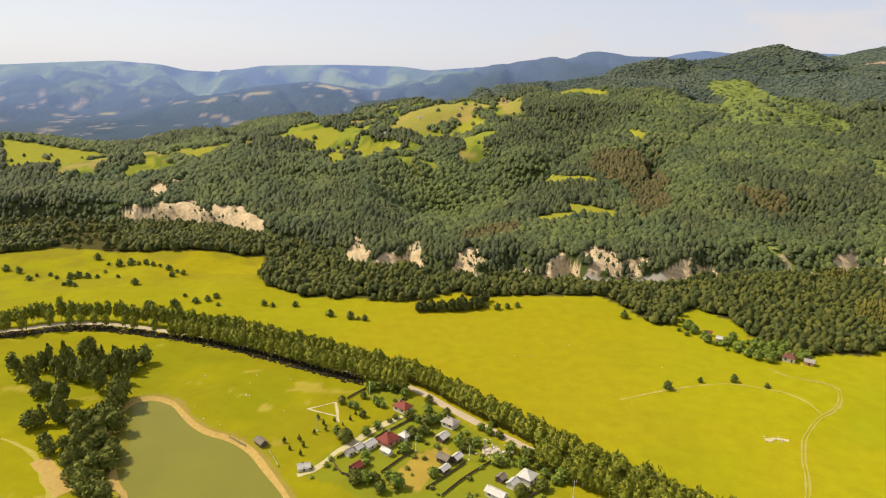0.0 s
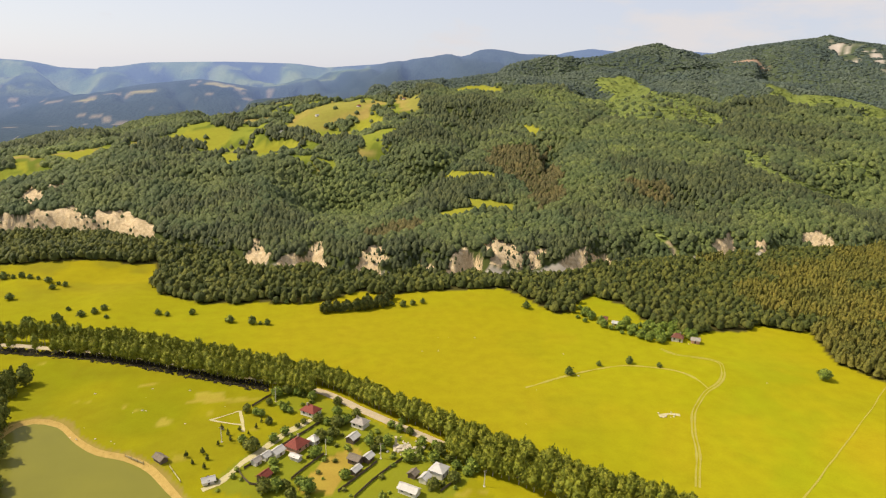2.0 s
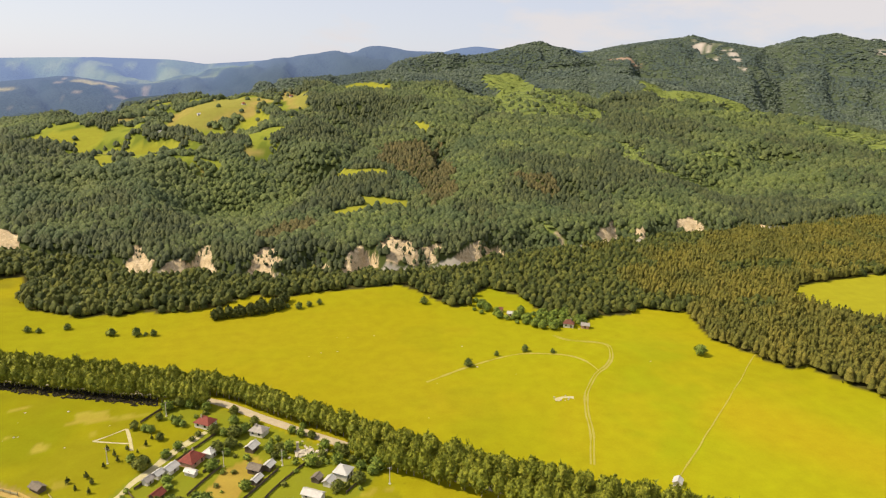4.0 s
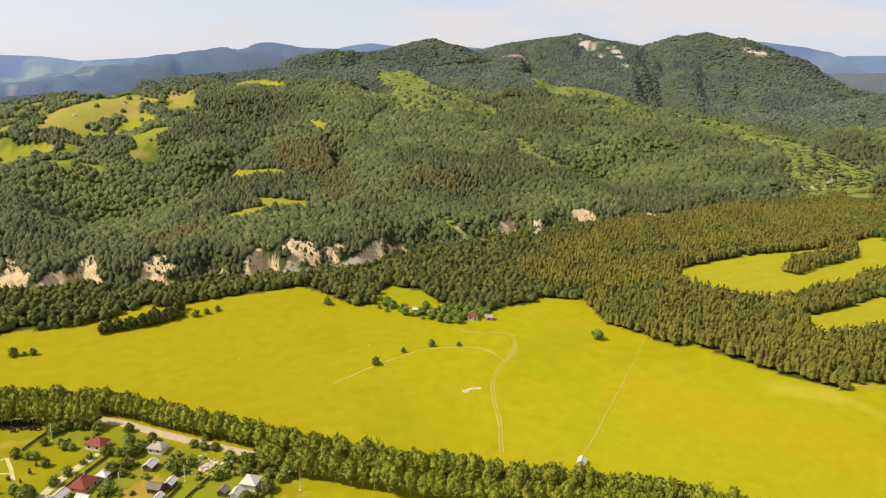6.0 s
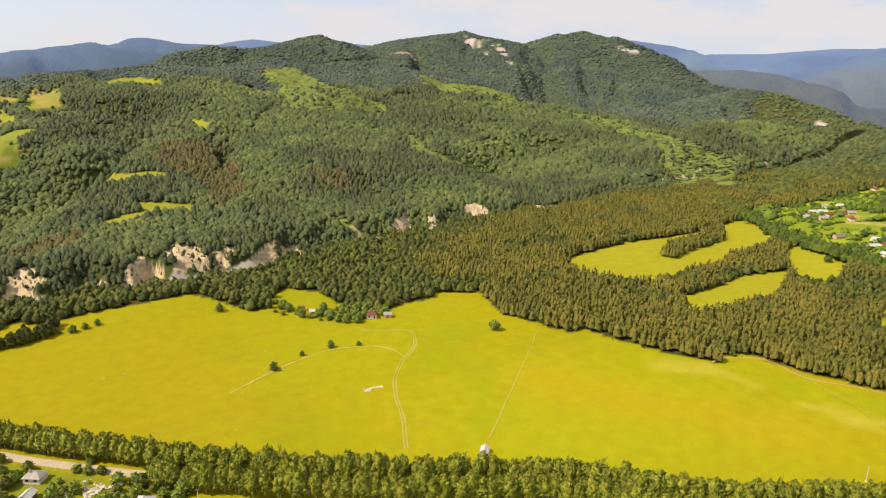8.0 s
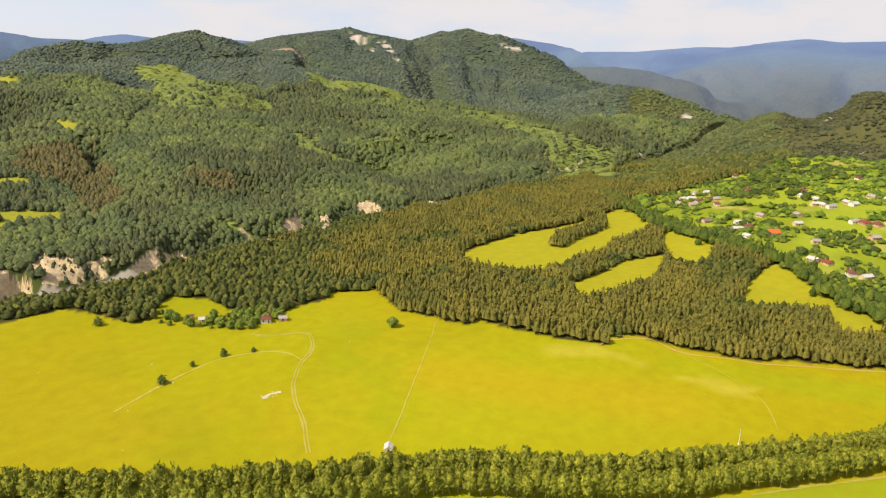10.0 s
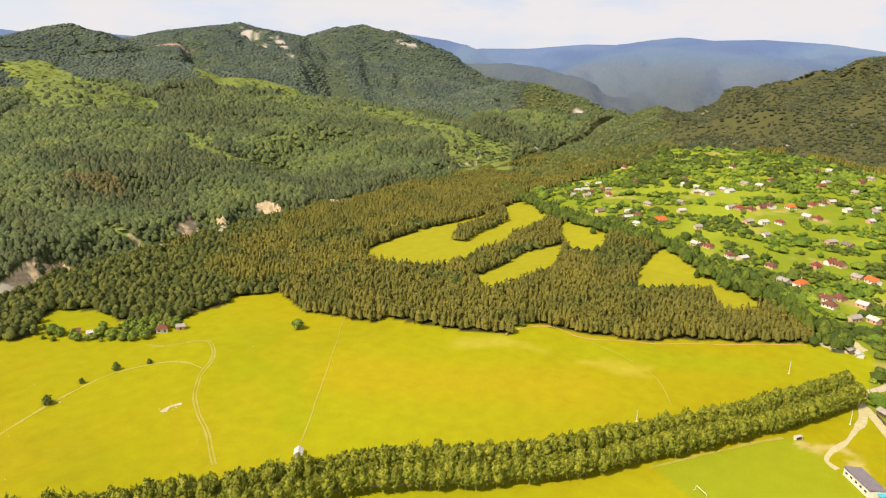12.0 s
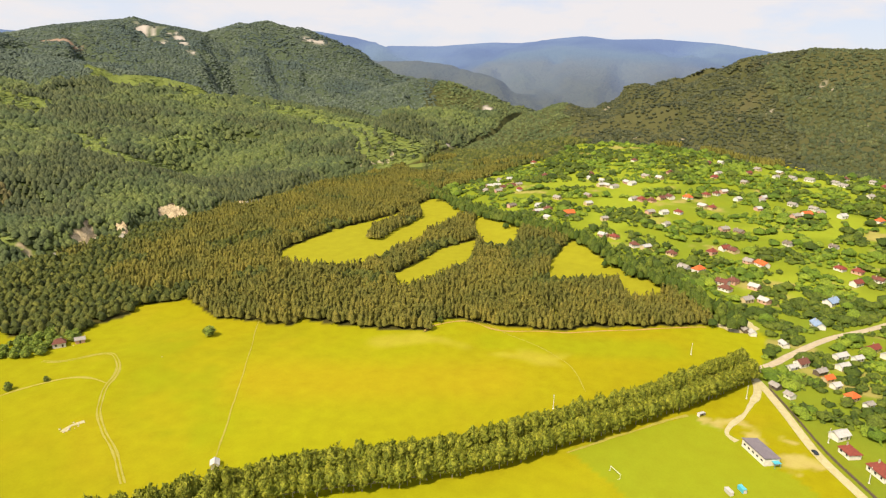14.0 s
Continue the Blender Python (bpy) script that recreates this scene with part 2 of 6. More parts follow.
def land(x, y):
    """Height of the ground, and how bare the rock is."""
    x, y = np.asarray(x, float), np.asarray(y, float)
    r, b = np.hypot(x, y), np.degrees(np.arctan2(x, y))
    rr, bed = np.interp(b, RIVER[:, 0], RIVER[:, 1]), np.interp(b, RIVER[:, 0], RIVER[:, 2])
    rr = rr + (vnoise(b * 10, b * 0, 16, 3) - 0.5) * 32
    off = r - rr
    hills, top = np.full(x.shape, -400.0), np.full(x.shape, -400.0)
    if x.size < 3000:
        dist = np.sqrt((x[..., None] - CREST_X) ** 2 + (y[..., None] - CREST_Y) ** 2 + CREST_W ** 2) - CREST_W
        h = CREST_Z - CREST_S * (1 + 1.3 * smooth(0, 150, r[..., None] - CREST_R)) * dist
        best = h.argmax(-1)
        hills, top = h.max(-1), CREST_Z[best]
    else:
        for px, py, pz, s, w, pr in zip(CREST_X, CREST_Y, CREST_Z, CREST_S, CREST_W, CREST_R):
            h = pz - s * (1 + 1.3 * smooth(0, 150, r - pr)) * (np.sqrt((x - px) ** 2 + (y - py) ** 2 + w * w) - w)
            top = np.where(h > hills, pz, top)
            hills = np.maximum(hills, h)
    gully = np.abs(fbm(x, y, 270, 11, 3) - 0.5) * 2
    ravine = np.abs(fbm(b * 60 + r * 0.16, r * 0.30, 300, 19, 4) - 0.5) * 2
    gully = gully + (ravine - gully) * smooth(1500, 1900, r)
    fine = fbm(x, y, 80, 23, 3) - 0.5
    over = np.where(b > 68, r - 1300, off)
    rough = smooth(5, 60, hills - bed) * smooth(40, 190, over) * smooth(2, 48, top - hills)
    deep = 125 + 45 * smooth(1600, 2300, r) * smooth(74, 66, b)
    hills = np.maximum(hills, -50 - 40 * smooth(2300, 3000, r))
    hills = hills - rough * (np.maximum(gully, 0.15) - 0.2) * deep + rough * fine * 12
    plain = 2.2 * (fbm(x, y, 150, 5, 2) - 0.5) * smooth(120, 300, r)
    knoll = 9 * np.exp(-(((x + 258) / 90) ** 2 + ((y - 624) / 48) ** 2)) + 5 * np.exp(-(((x - 114) / 72) ** 2 + ((y - 510) / 36) ** 2))
    knoll = knoll + 11 * smooth(430, 520, r) * smooth(-11, -20, b) * (fbm(x, y, 85, 6, 2) - 0.5) * smooth(10, 80, -off)
    knoll = knoll + 4 * np.exp(-(((x - 228) / 54) ** 2 + ((y - 342) / 26) ** 2)) - 3 * np.exp(-(((x - 396) / 60) ** 2 + ((y - 168) / 19) ** 2))
    east = smooth(58, 72, b)
    near = plain + knoll
    z = np.where(off < 0, np.maximum(near, np.where(east > 0, hills * east + near * (1 - east), near)), np.maximum(hills, bed + 4))
    rock = scarp(x, y, r, b)
    ragged = 0.8 + 0.55 * vnoise(x, y, 24, 41) + 0.25 * (vnoise(x, y, 7, 43) - 0.5)
    high = np.interp(b, [-34, -22, -15, -8, 10, 20, 30, 40, 50], [44, 54, 46, 40, 42, 34, 30, 24, 14])
    bank = bed + np.where(off < 0, 54 * smooth(16, 150, -off), high * ragged * smooth(4, 58, off) + np.maximum(off - 50, 0) * 0.3)
    z = np.where(east > 0.98, z, np.minimum(z, bank * (1 - east) + z * east))
    z = z + rock * ((np.abs(vnoise(b * 50, off * 0.3, 8, 49) - 0.5) * 2 - 0.6) * 6.0 + (vnoise(b * 12.5, off * 0.3, 13, 50) - 0.5) * 7)
    return z, rock


def height(x, y):
    return land(x, y)[0]

# ---- materials ----
def mat(name, base, second=None, size=1.0, rough=0.85, bump=0.0, fine=0.0, metal=0.0, vary=0.0, attribute="", spread=0.5, spec=0.15, leafy=0.0):
    """Two tones mixed by noise at a size in metres, grain ten times finer, a bump, and a change from piece to piece."""
    m = bpy.data.materials.new(name)
    m.use_nodes = True
    nt = m.node_tree
    n, l = nt.nodes, nt.links
    bsdf = n["Principled BSDF"]
    bsdf.inputs["Roughness"].default_value, bsdf.inputs["Metallic"].default_value = rough, metal
    bsdf.inputs["Specular IOR Level"].default_value = spec
    tc = n.new("ShaderNodeNewGeometry")
    big = n.new("ShaderNodeTexNoise")
    big.inputs["Scale"].default_value, big.inputs["Detail"].default_value = 1.0 / size, 6
    l.new(tc.outputs["Position"], big.inputs["Vector"])
    ramp = n.new("ShaderNodeMapRange")
    ramp.inputs[1].default_value, ramp.inputs[2].default_value = 0.5 - spread / 2, 0.5 + spread / 2
    l.new(big.outputs["Fac"], ramp.inputs[0])
    mix = n.new("ShaderNodeMix")
    mix.data_type = "RGBA"
    l.new(ramp.outputs[0], mix.inputs[0])
    if attribute:
        at = n.new("ShaderNodeVertexColor")
        at.layer_name = attribute
        dim = n.new("ShaderNodeHueSaturation")
        dim.inputs["Value"].default_value, dim.inputs["Hue"].default_value = 0.87, 0.489
        l.new(at.outputs["Color"], mix.inputs[6])
        l.new(at.outputs["Color"], dim.inputs["Color"])
        l.new(dim.outputs["Color"], mix.inputs[7])
    else:
        mix.inputs[6].default_value = (*base, 1)
        mix.inputs[7].default_value = (*(second or [c * 0.75 for c in base]), 1)
    colour = mix.outputs[2]
    if fine:
        grain = n.new("ShaderNodeTexNoise")
        grain.inputs["Scale"].default_value, grain.inputs["Detail"].default_value = 10.0 / size, 4
        l.new(tc.outputs["Position"], grain.inputs["Vector"])
        gr = n.new("ShaderNodeMapRange")
        gr.inputs[1].default_value, gr.inputs[2].default_value = 0.25, 0.75
        gr.inputs[3].default_value, gr.inputs[4].default_value = 1 - fine, 1 + fine
        l.new(grain.outputs["Fac"], gr.inputs[0])
        hs = n.new("ShaderNodeHueSaturation")
        l.new(gr.outputs[0], hs.inputs["Value"])
        l.new(colour, hs.inputs["Color"])
        colour = hs.outputs["Color"]
    if vary:
        rnd = tc.outputs["Random Per Island"]
        va = n.new("ShaderNodeMapRange")
        va.inputs[3].default_value, va.inputs[4].default_value = 1 - vary, 1 + vary
        l.new(rnd, va.inputs[0])
        hu = n.new("ShaderNodeMapRange")
        hu.inputs[3].default_value, hu.inputs[4].default_value = 0.5 + vary * 0.05, 0.5 - vary * 0.05
        l.new(rnd, hu.inputs[0])
        h2 = n.new("ShaderNodeHueSaturation")
        l.new(va.outputs[0], h2.inputs["Value"])
        l.new(hu.outputs[0], h2.inputs["Hue"])
        l.new(colour, h2.inputs["Color"])
        colour = h2.outputs["Color"]
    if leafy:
        # sprays of leaves at random, shade of the gaps between put into the colour
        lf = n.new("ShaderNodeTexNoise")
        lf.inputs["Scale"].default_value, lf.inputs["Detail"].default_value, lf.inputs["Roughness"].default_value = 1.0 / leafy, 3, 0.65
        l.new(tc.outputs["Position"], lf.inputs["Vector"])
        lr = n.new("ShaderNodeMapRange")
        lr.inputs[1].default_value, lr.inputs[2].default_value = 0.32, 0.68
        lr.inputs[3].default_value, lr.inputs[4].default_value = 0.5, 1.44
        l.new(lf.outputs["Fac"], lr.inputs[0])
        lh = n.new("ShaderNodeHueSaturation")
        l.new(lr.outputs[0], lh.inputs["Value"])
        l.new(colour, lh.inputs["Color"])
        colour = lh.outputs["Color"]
        lb = n.new("ShaderNodeBump")
        lb.inputs["Strength"].default_value, lb.inputs["Distance"].default_value = 1.0, leafy * 0.8
        l.new(lf.outputs["Fac"], lb.inputs["Height"])
        # leaves face the light: the canopy's normals lean upwards
        up = n.new("ShaderNodeMix")
        up.data_type = "VECTOR"
        up.inputs[0].default_value, up.inputs[5].default_value = 0.2, (0, 0, 1)
        l.new(lb.outputs["Normal"], up.inputs[4])
        l.new(up.outputs[1], bsdf.inputs["Normal"])
    l.new(colour, bsdf.inputs["Base Color"])
    if bump:
        b = n.new("ShaderNodeBump")
        b.inputs["Strength"].default_value, b.inputs["Distance"].default_value = bump, size * 0.25
        bn = n.new("ShaderNodeTexNoise")
        bn.inputs["Scale"].default_value, bn.inputs["Detail"].default_value = 3.0 / size, 5
        l.new(tc.outputs["Position"], bn.inputs["Vector"])
        l.new(bn.outputs["Fac"], b.inputs["Height"])
        l.new(b.outputs["Normal"], bsdf.inputs["Normal"])
    return m


M_GROUND = mat("ground_cover", (1, 1, 1), size=9.0, rough=0.95, bump=0.05, fine=0.05, attribute="cover", spec=0.02)


def rock_material():
    """Pale marl with vertical rills, ledges and stains."""
    r = mat("marl_scarp", (0.66, 0.53, 0.34), (0.40, 0.29, 0.15), size=4.0, rough=0.95, fine=0.45, spec=0.03)
    n, l = r.node_tree.nodes, r.node_tree.links
    geo, mp, rill = n.new("ShaderNodeNewGeometry"), n.new("ShaderNodeMapping"), n.new("ShaderNodeTexNoise")
    mp.inputs["Scale"].default_value = (0.34, 0.34, 0.07)
    rill.inputs["Scale"].default_value, rill.inputs["Detail"].default_value, rill.inputs["Roughness"].default_value = 1.0, 6, 0.7
    b = n.new("ShaderNodeBump")
    b.inputs["Strength"].default_value, b.inputs["Distance"].default_value = 0.8, 3.5
    l.new(geo.outputs["Position"], mp.inputs["Vector"])
    l.new(mp.outputs["Vector"], rill.inputs["Vector"])
    l.new(rill.outputs["Fac"], b.inputs["Height"])
    l.new(b.outputs["Normal"], n["Principled BSDF"].inputs["Normal"])
    return r


M_ROCK = rock_material()
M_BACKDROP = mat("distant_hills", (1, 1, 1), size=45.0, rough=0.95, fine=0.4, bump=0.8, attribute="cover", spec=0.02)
# haze over the far ridges: the hills glow by a vertex colour
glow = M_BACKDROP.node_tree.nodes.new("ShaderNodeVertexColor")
glow.layer_name = "haze_glow"
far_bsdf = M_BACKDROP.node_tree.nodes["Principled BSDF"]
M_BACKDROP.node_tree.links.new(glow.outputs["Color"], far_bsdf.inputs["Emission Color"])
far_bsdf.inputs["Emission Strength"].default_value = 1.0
M_WATER = mat("pond_water", (0.168, 0.158, 0.026), (0.146, 0.14, 0.025), size=25, rough=0.2, bump=0.02, spec=0.05)
M_SAND = mat("wet_sand", (0.4, 0.275, 0.085), (0.3, 0.21, 0.06), size=2.5, rough=0.9, fine=0.2, spec=0.05)
M_ROAD = mat("worn_asphalt", (0.44, 0.36, 0.24), (0.34, 0.28, 0.185), size=3.0, rough=0.9, fine=0.15)
M_DIRT = mat("pale_dirt", (0.46, 0.40, 0.23), (0.36, 0.31, 0.14), size=2.0, rough=0.95, fine=0.2)
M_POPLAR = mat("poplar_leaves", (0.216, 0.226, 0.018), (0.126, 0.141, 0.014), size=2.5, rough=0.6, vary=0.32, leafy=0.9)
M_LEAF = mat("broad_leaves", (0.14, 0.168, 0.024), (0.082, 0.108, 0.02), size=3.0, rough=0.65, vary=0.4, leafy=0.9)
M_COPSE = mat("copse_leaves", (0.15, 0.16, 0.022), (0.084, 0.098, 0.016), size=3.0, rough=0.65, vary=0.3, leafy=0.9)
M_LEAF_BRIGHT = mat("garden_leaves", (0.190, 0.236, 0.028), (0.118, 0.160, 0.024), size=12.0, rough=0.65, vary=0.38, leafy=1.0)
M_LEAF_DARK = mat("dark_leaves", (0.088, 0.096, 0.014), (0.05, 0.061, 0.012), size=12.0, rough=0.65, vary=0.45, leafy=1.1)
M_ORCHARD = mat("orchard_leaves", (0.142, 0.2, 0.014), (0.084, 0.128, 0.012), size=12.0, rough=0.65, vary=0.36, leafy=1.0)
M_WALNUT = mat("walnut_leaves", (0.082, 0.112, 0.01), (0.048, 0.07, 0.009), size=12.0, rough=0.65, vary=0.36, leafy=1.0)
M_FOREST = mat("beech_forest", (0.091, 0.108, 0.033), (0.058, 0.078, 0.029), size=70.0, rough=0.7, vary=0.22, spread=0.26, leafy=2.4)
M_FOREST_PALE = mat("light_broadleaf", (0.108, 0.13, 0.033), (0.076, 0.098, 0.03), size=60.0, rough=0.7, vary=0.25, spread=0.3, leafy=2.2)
# extra blue in these leaves stands in for haze over the mountains
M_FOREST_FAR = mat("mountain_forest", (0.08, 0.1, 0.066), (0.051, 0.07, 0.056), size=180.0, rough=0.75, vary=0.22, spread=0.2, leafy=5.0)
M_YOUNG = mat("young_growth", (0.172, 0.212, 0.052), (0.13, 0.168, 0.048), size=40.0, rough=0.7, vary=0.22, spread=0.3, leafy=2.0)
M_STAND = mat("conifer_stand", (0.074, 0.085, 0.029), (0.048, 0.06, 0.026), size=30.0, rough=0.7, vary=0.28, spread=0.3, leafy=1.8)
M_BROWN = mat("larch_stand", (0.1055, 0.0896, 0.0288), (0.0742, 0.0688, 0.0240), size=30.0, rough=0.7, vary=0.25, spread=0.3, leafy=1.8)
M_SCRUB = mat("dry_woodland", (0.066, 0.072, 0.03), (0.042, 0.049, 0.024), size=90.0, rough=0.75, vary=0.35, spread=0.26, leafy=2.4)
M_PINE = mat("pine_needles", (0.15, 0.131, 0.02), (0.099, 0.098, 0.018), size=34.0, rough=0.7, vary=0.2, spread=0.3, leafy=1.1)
# scrub darkened to near black, in place of shade below the poplar row
M_ROW_SHADE = mat("row_shade_scrub", (0.045, 0.036, 0.016), (0.024, 0.021, 0.011), size=3.0, rough=0.85, vary=0.3, leafy=0.6)
M_SHINGLE = mat("weathered_shingles", (0.20, 0.165, 0.12), (0.13, 0.105, 0.08), size=0.9, rough=0.85, fine=0.25, bump=0.4)
M_PALE_BARK = mat("poplar_bark", (0.42, 0.37, 0.27), (0.28, 0.24, 0.17), size=0.5, rough=0.9, bump=0.3)
M_BARK = mat("bark", (0.12, 0.095, 0.06), (0.07, 0.055, 0.04), size=0.4, rough=0.9, bump=0.4)


M_EARTH = mat("bare_earth", (0.40, 0.25, 0.075), (0.33, 0.22, 0.06), size=4.0, rough=0.95, fine=0.2)
M_RUT = mat("grassy_ruts", (0.325, 0.285, 0.06), (0.28, 0.24, 0.025), size=2.0, rough=0.95, fine=0.25)
M_WHITE = mat("limewashed_wall", (0.72, 0.68, 0.58), (0.58, 0.54, 0.45), size=1.5, rough=0.8, fine=0.08)
M_PINK = mat("pink_plaster", (0.60, 0.36, 0.26), (0.48, 0.29, 0.20), size=1.5, rough=0.8, fine=0.08)
M_CREAM = mat("ochre_plaster", (0.58, 0.45, 0.24), (0.46, 0.36, 0.2), size=1.5, rough=0.8, fine=0.08)
M_PLANK = mat("weathered_planks", (0.16, 0.12, 0.08), (0.09, 0.07, 0.05), size=0.6, rough=0.85, fine=0.2, bump=0.2)
M_TILE = mat("red_roof", (0.23, 0.055, 0.036), (0.15, 0.042, 0.03), size=1.2, rough=0.7, fine=0.15, bump=0.3)
M_TILE_ORANGE = mat("orange_roof", (0.58, 0.13, 0.03), (0.45, 0.10, 0.03), size=1.2, rough=0.6, fine=0.12, bump=0.3)
M_TILE_BROWN = mat("brown_roof", (0.17, 0.065, 0.042), (0.11, 0.048, 0.034), size=1.2, rough=0.7, fine=0.15, bump=0.3)
M_TIN = mat("grey_tin_roof", (0.33, 0.295, 0.25), (0.23, 0.205, 0.17), size=1.6, rough=0.55, fine=0.15, bump=0.2)
M_TIN_WHITE = mat("bright_tin_roof", (0.47, 0.45, 0.41), (0.37, 0.35, 0.31), size=1.6, rough=0.4, fine=0.1, bump=0.2)
M_TIN_BLUE = mat("blue_tin_roof", (0.25, 0.33, 0.46), (0.2, 0.26, 0.36), size=1.6, rough=0.45, fine=0.1)
M_GLASS = mat("window_glass", (0.03, 0.035, 0.04), (0.02, 0.025, 0.03), size=1.0, rough=0.1)
M_FRAME = mat("painted_wood", (0.10, 0.06, 0.035), (0.07, 0.045, 0.03), size=0.5, rough=0.6)
M_STONE = mat("pale_rubble", (0.48, 0.42, 0.32), (0.36, 0.31, 0.22), size=0.8, rough=0.95, fine=0.2, bump=0.5)
M_CONCRETE = mat("pale_concrete", (0.62, 0.58, 0.50), (0.5, 0.46, 0.40), size=0.6, rough=0.85)
M_TEAL = mat("turquoise_plastic", (0.10, 0.42, 0.50), (0.08, 0.35, 0.42), size=0.6, rough=0.5)
M_CAR = mat("dark_car_paint", (0.03, 0.035, 0.045), (0.025, 0.03, 0.04), size=0.6, rough=0.25)
M_RUBBER = mat("rubber", (0.02, 0.02, 0.02), (0.03, 0.03, 0.03), size=0.2, rough=0.9)


# ---- helpers for building ----
def mesh_of(name, verts, faces, material, smooth_faces=False):
    me = bpy.data.meshes.new(name)
    me.from_pydata([tuple(v) for v in verts], [], [tuple(f) for f in faces])
    me.materials.append(material)
    if smooth_faces:
        me.polygons.foreach_set("use_smooth", [True] * len(me.polygons))
    return me


def tri_mesh(name, verts, tris, material):
    """A large mesh straight from arrays of corners and triangles."""
    me = bpy.data.meshes.new(name)
    me.vertices.add(len(verts))
    me.vertices.foreach_set("co", np.asarray(verts, np.float32).ravel())
    me.loops.add(len(tris) * 3)
    me.loops.foreach_set("vertex_index", np.asarray(tris, np.int32).ravel())
    me.polygons.add(len(tris))
    me.polygons.foreach_set("loop_start", np.arange(0, len(tris) * 3, 3, dtype=np.int32))
    me.materials.append(material)
    me.update(calc_edges=True)
    return me


def part(name, me, parent, label="", m=None):
    ob = new(name, me)
    ob.parent = parent
    if m is not None:
        ob.matrix_basis = m
    if label:
        ob["label"] = label
    return ob


def empty(name, x, y, z=None, turn=0.0):
    e = new(name)
    e.matrix_basis = pose(x, y, float(height(x, y)) if z is None else z, 0, 0, turn)
    return e

# ---- the plan of the plain ----
def inside(x, y, poly):
    """Which points lie inside a polygon."""
    res = np.zeros(np.shape(x), bool)
    n = len(poly)
    for i in range(n):
        (x1, y1), (x2, y2) = poly[i], poly[(i + 1) % n]
        if y1 != y2:
            res ^= ((y1 > y) != (y2 > y)) & (x < (x2 - x1) * (y - y1) / (y2 - y1) + x1)
    return res


def to_line(x, y, line):
    """Distance to a broken line."""
    best = np.full(np.shape(x), 1e9)
    for (x1, y1), (x2, y2) in zip(line[:-1], line[1:]):
        k = np.clip(((x - x1) * (x2 - x1) + (y - y1) * (y2 - y1)) / ((x2 - x1) ** 2 + (y2 - y1) ** 2 + 1e-9), 0, 1)
        best = np.minimum(best, np.hypot(x - x1 - k * (x2 - x1), y - y1 - k * (y2 - y1)))
    return best


def curve_through(pts, step=4.0):
    """Points along a smooth curve through the given ones."""
    p = np.array([pts[0], *pts, pts[-1]], float)
    out = []
    for i in range(1, len(p) - 2):
        k = max(2, int(np.linalg.norm(p[i + 1] - p[i]) / step))
        for t in np.linspace(0, 1, k, endpoint=False):
            out.append(0.5 * (2 * p[i] + (p[i + 1] - p[i - 1]) * t + (2 * p[i - 1] - 5 * p[i] + 4 * p[i + 1] - p[i + 2]) * t * t
                              + (3 * p[i] - p[i - 1] - 3 * p[i + 1] + p[i + 2]) * t ** 3))
    out.append(p[-1])
    return np.array(out)


POND = curve_through([(-167, 325), (-160, 329), (-146, 324), (-131, 307), (-118, 296), (-104, 290), (-91, 280), (-79, 264), (-66, 246), (-55, 222), (-50, 190),
                      (-62, 160), (-92, 148), (-118, 170), (-126, 215), (-132, 242), (-142, 254), (-156, 277), (-166, 296), (-170, 312), (-167, 325)], 5)
MAIN_ROAD = curve_through([(-420, 370), (-330, 405), (-290, 414), (-256, 428), (-207, 429), (-141, 410), (-75, 380), (-36, 362), (-13, 348), (7, 327), (28, 306), (50, 285), (72, 264),
                           (105, 236), (148, 205), (186, 180), (220, 144), (253, 114), (289, 89), (318, 70), (369, 38), (405, 20), (424, 10), (440, 2)], 4)
LANE = [(426, 8), (413, 0), (381, -14), (345, -29), (317, -46), (270, -75), (225, -105)]
VILLAGE_STREET = [(436, 6), (452, -4), (475, -14), (524, -38), (582, -77), (700, -140)]
# where the trees behind the plain begin: bearing, range
EDGE = np.array([(-45, 700), (-30, 690), (-24, 660), (-18.5, 640), (-17.2, 605), (-16.8, 578), (-15.8, 546), (-13.4, 522), (-11, 512), (-7.4, 508), (-4.3, 500), (-2.2, 504), (0.9, 526), (3.5, 516), (7.6, 518), (14.6, 526), (15.7, 516), (19.1, 488), (20.6, 494), (21.1, 526), (22.2, 542), (24.8, 528), (27.1, 494), (30, 482), (31.6, 490), (35.2, 510), (35.3, 530), (39.4, 532), (41.9, 476), (45.1, 470), (47.9, 450), (49.2, 466), (53, 452), (56.6, 440), (60.4, 440), (60.8, 440), (61.1, 454), (63.9, 464), (66.5, 456), (73.2, 456), (79.6, 478), (85, 506), (86.3, 520), (87.5, 600)])


def at(*pairs):
    return [tuple(float(v) for v in polar(b, r)) for b, r in pairs]


# pasture cut into the pine wood
GLADES = [at((46.6, 644), (48.6, 680), (52, 740), (55, 782), (58.2, 844), (59.7, 900), (61, 936), (62.5, 878), (63.8, 830), (62, 786), (60.5, 752), (59.8, 710), (57, 662), (54.5, 610), (50.5, 608), (49, 620)),
    at((57, 564), (59.6, 610), (61.6, 664), (64.6, 704), (64.9, 692), (64.2, 636), (62.1, 594), (60.6, 566), (58.3, 542)),
    at((64.8, 816), (66.5, 782), (68.3, 746), (68.8, 730), (67.1, 696), (65.6, 694), (64.7, 736), (64.5, 772)),
    at((71.2, 622), (71.9, 660), (73.3, 702), (74.5, 694), (75.6, 656), (78.1, 626), (79.6, 614), (82.2, 574), (78.3, 560), (77.4, 606), (73.8, 598), (72.1, 588)),
    at((71, 508), (72.3, 518), (73, 512), (71.8, 498))]
GROVE = at((55, 708), (55.5, 748), (57.5, 792), (58.2, 826), (59.5, 880), (59.8, 810), (57.5, 748), (56, 696))
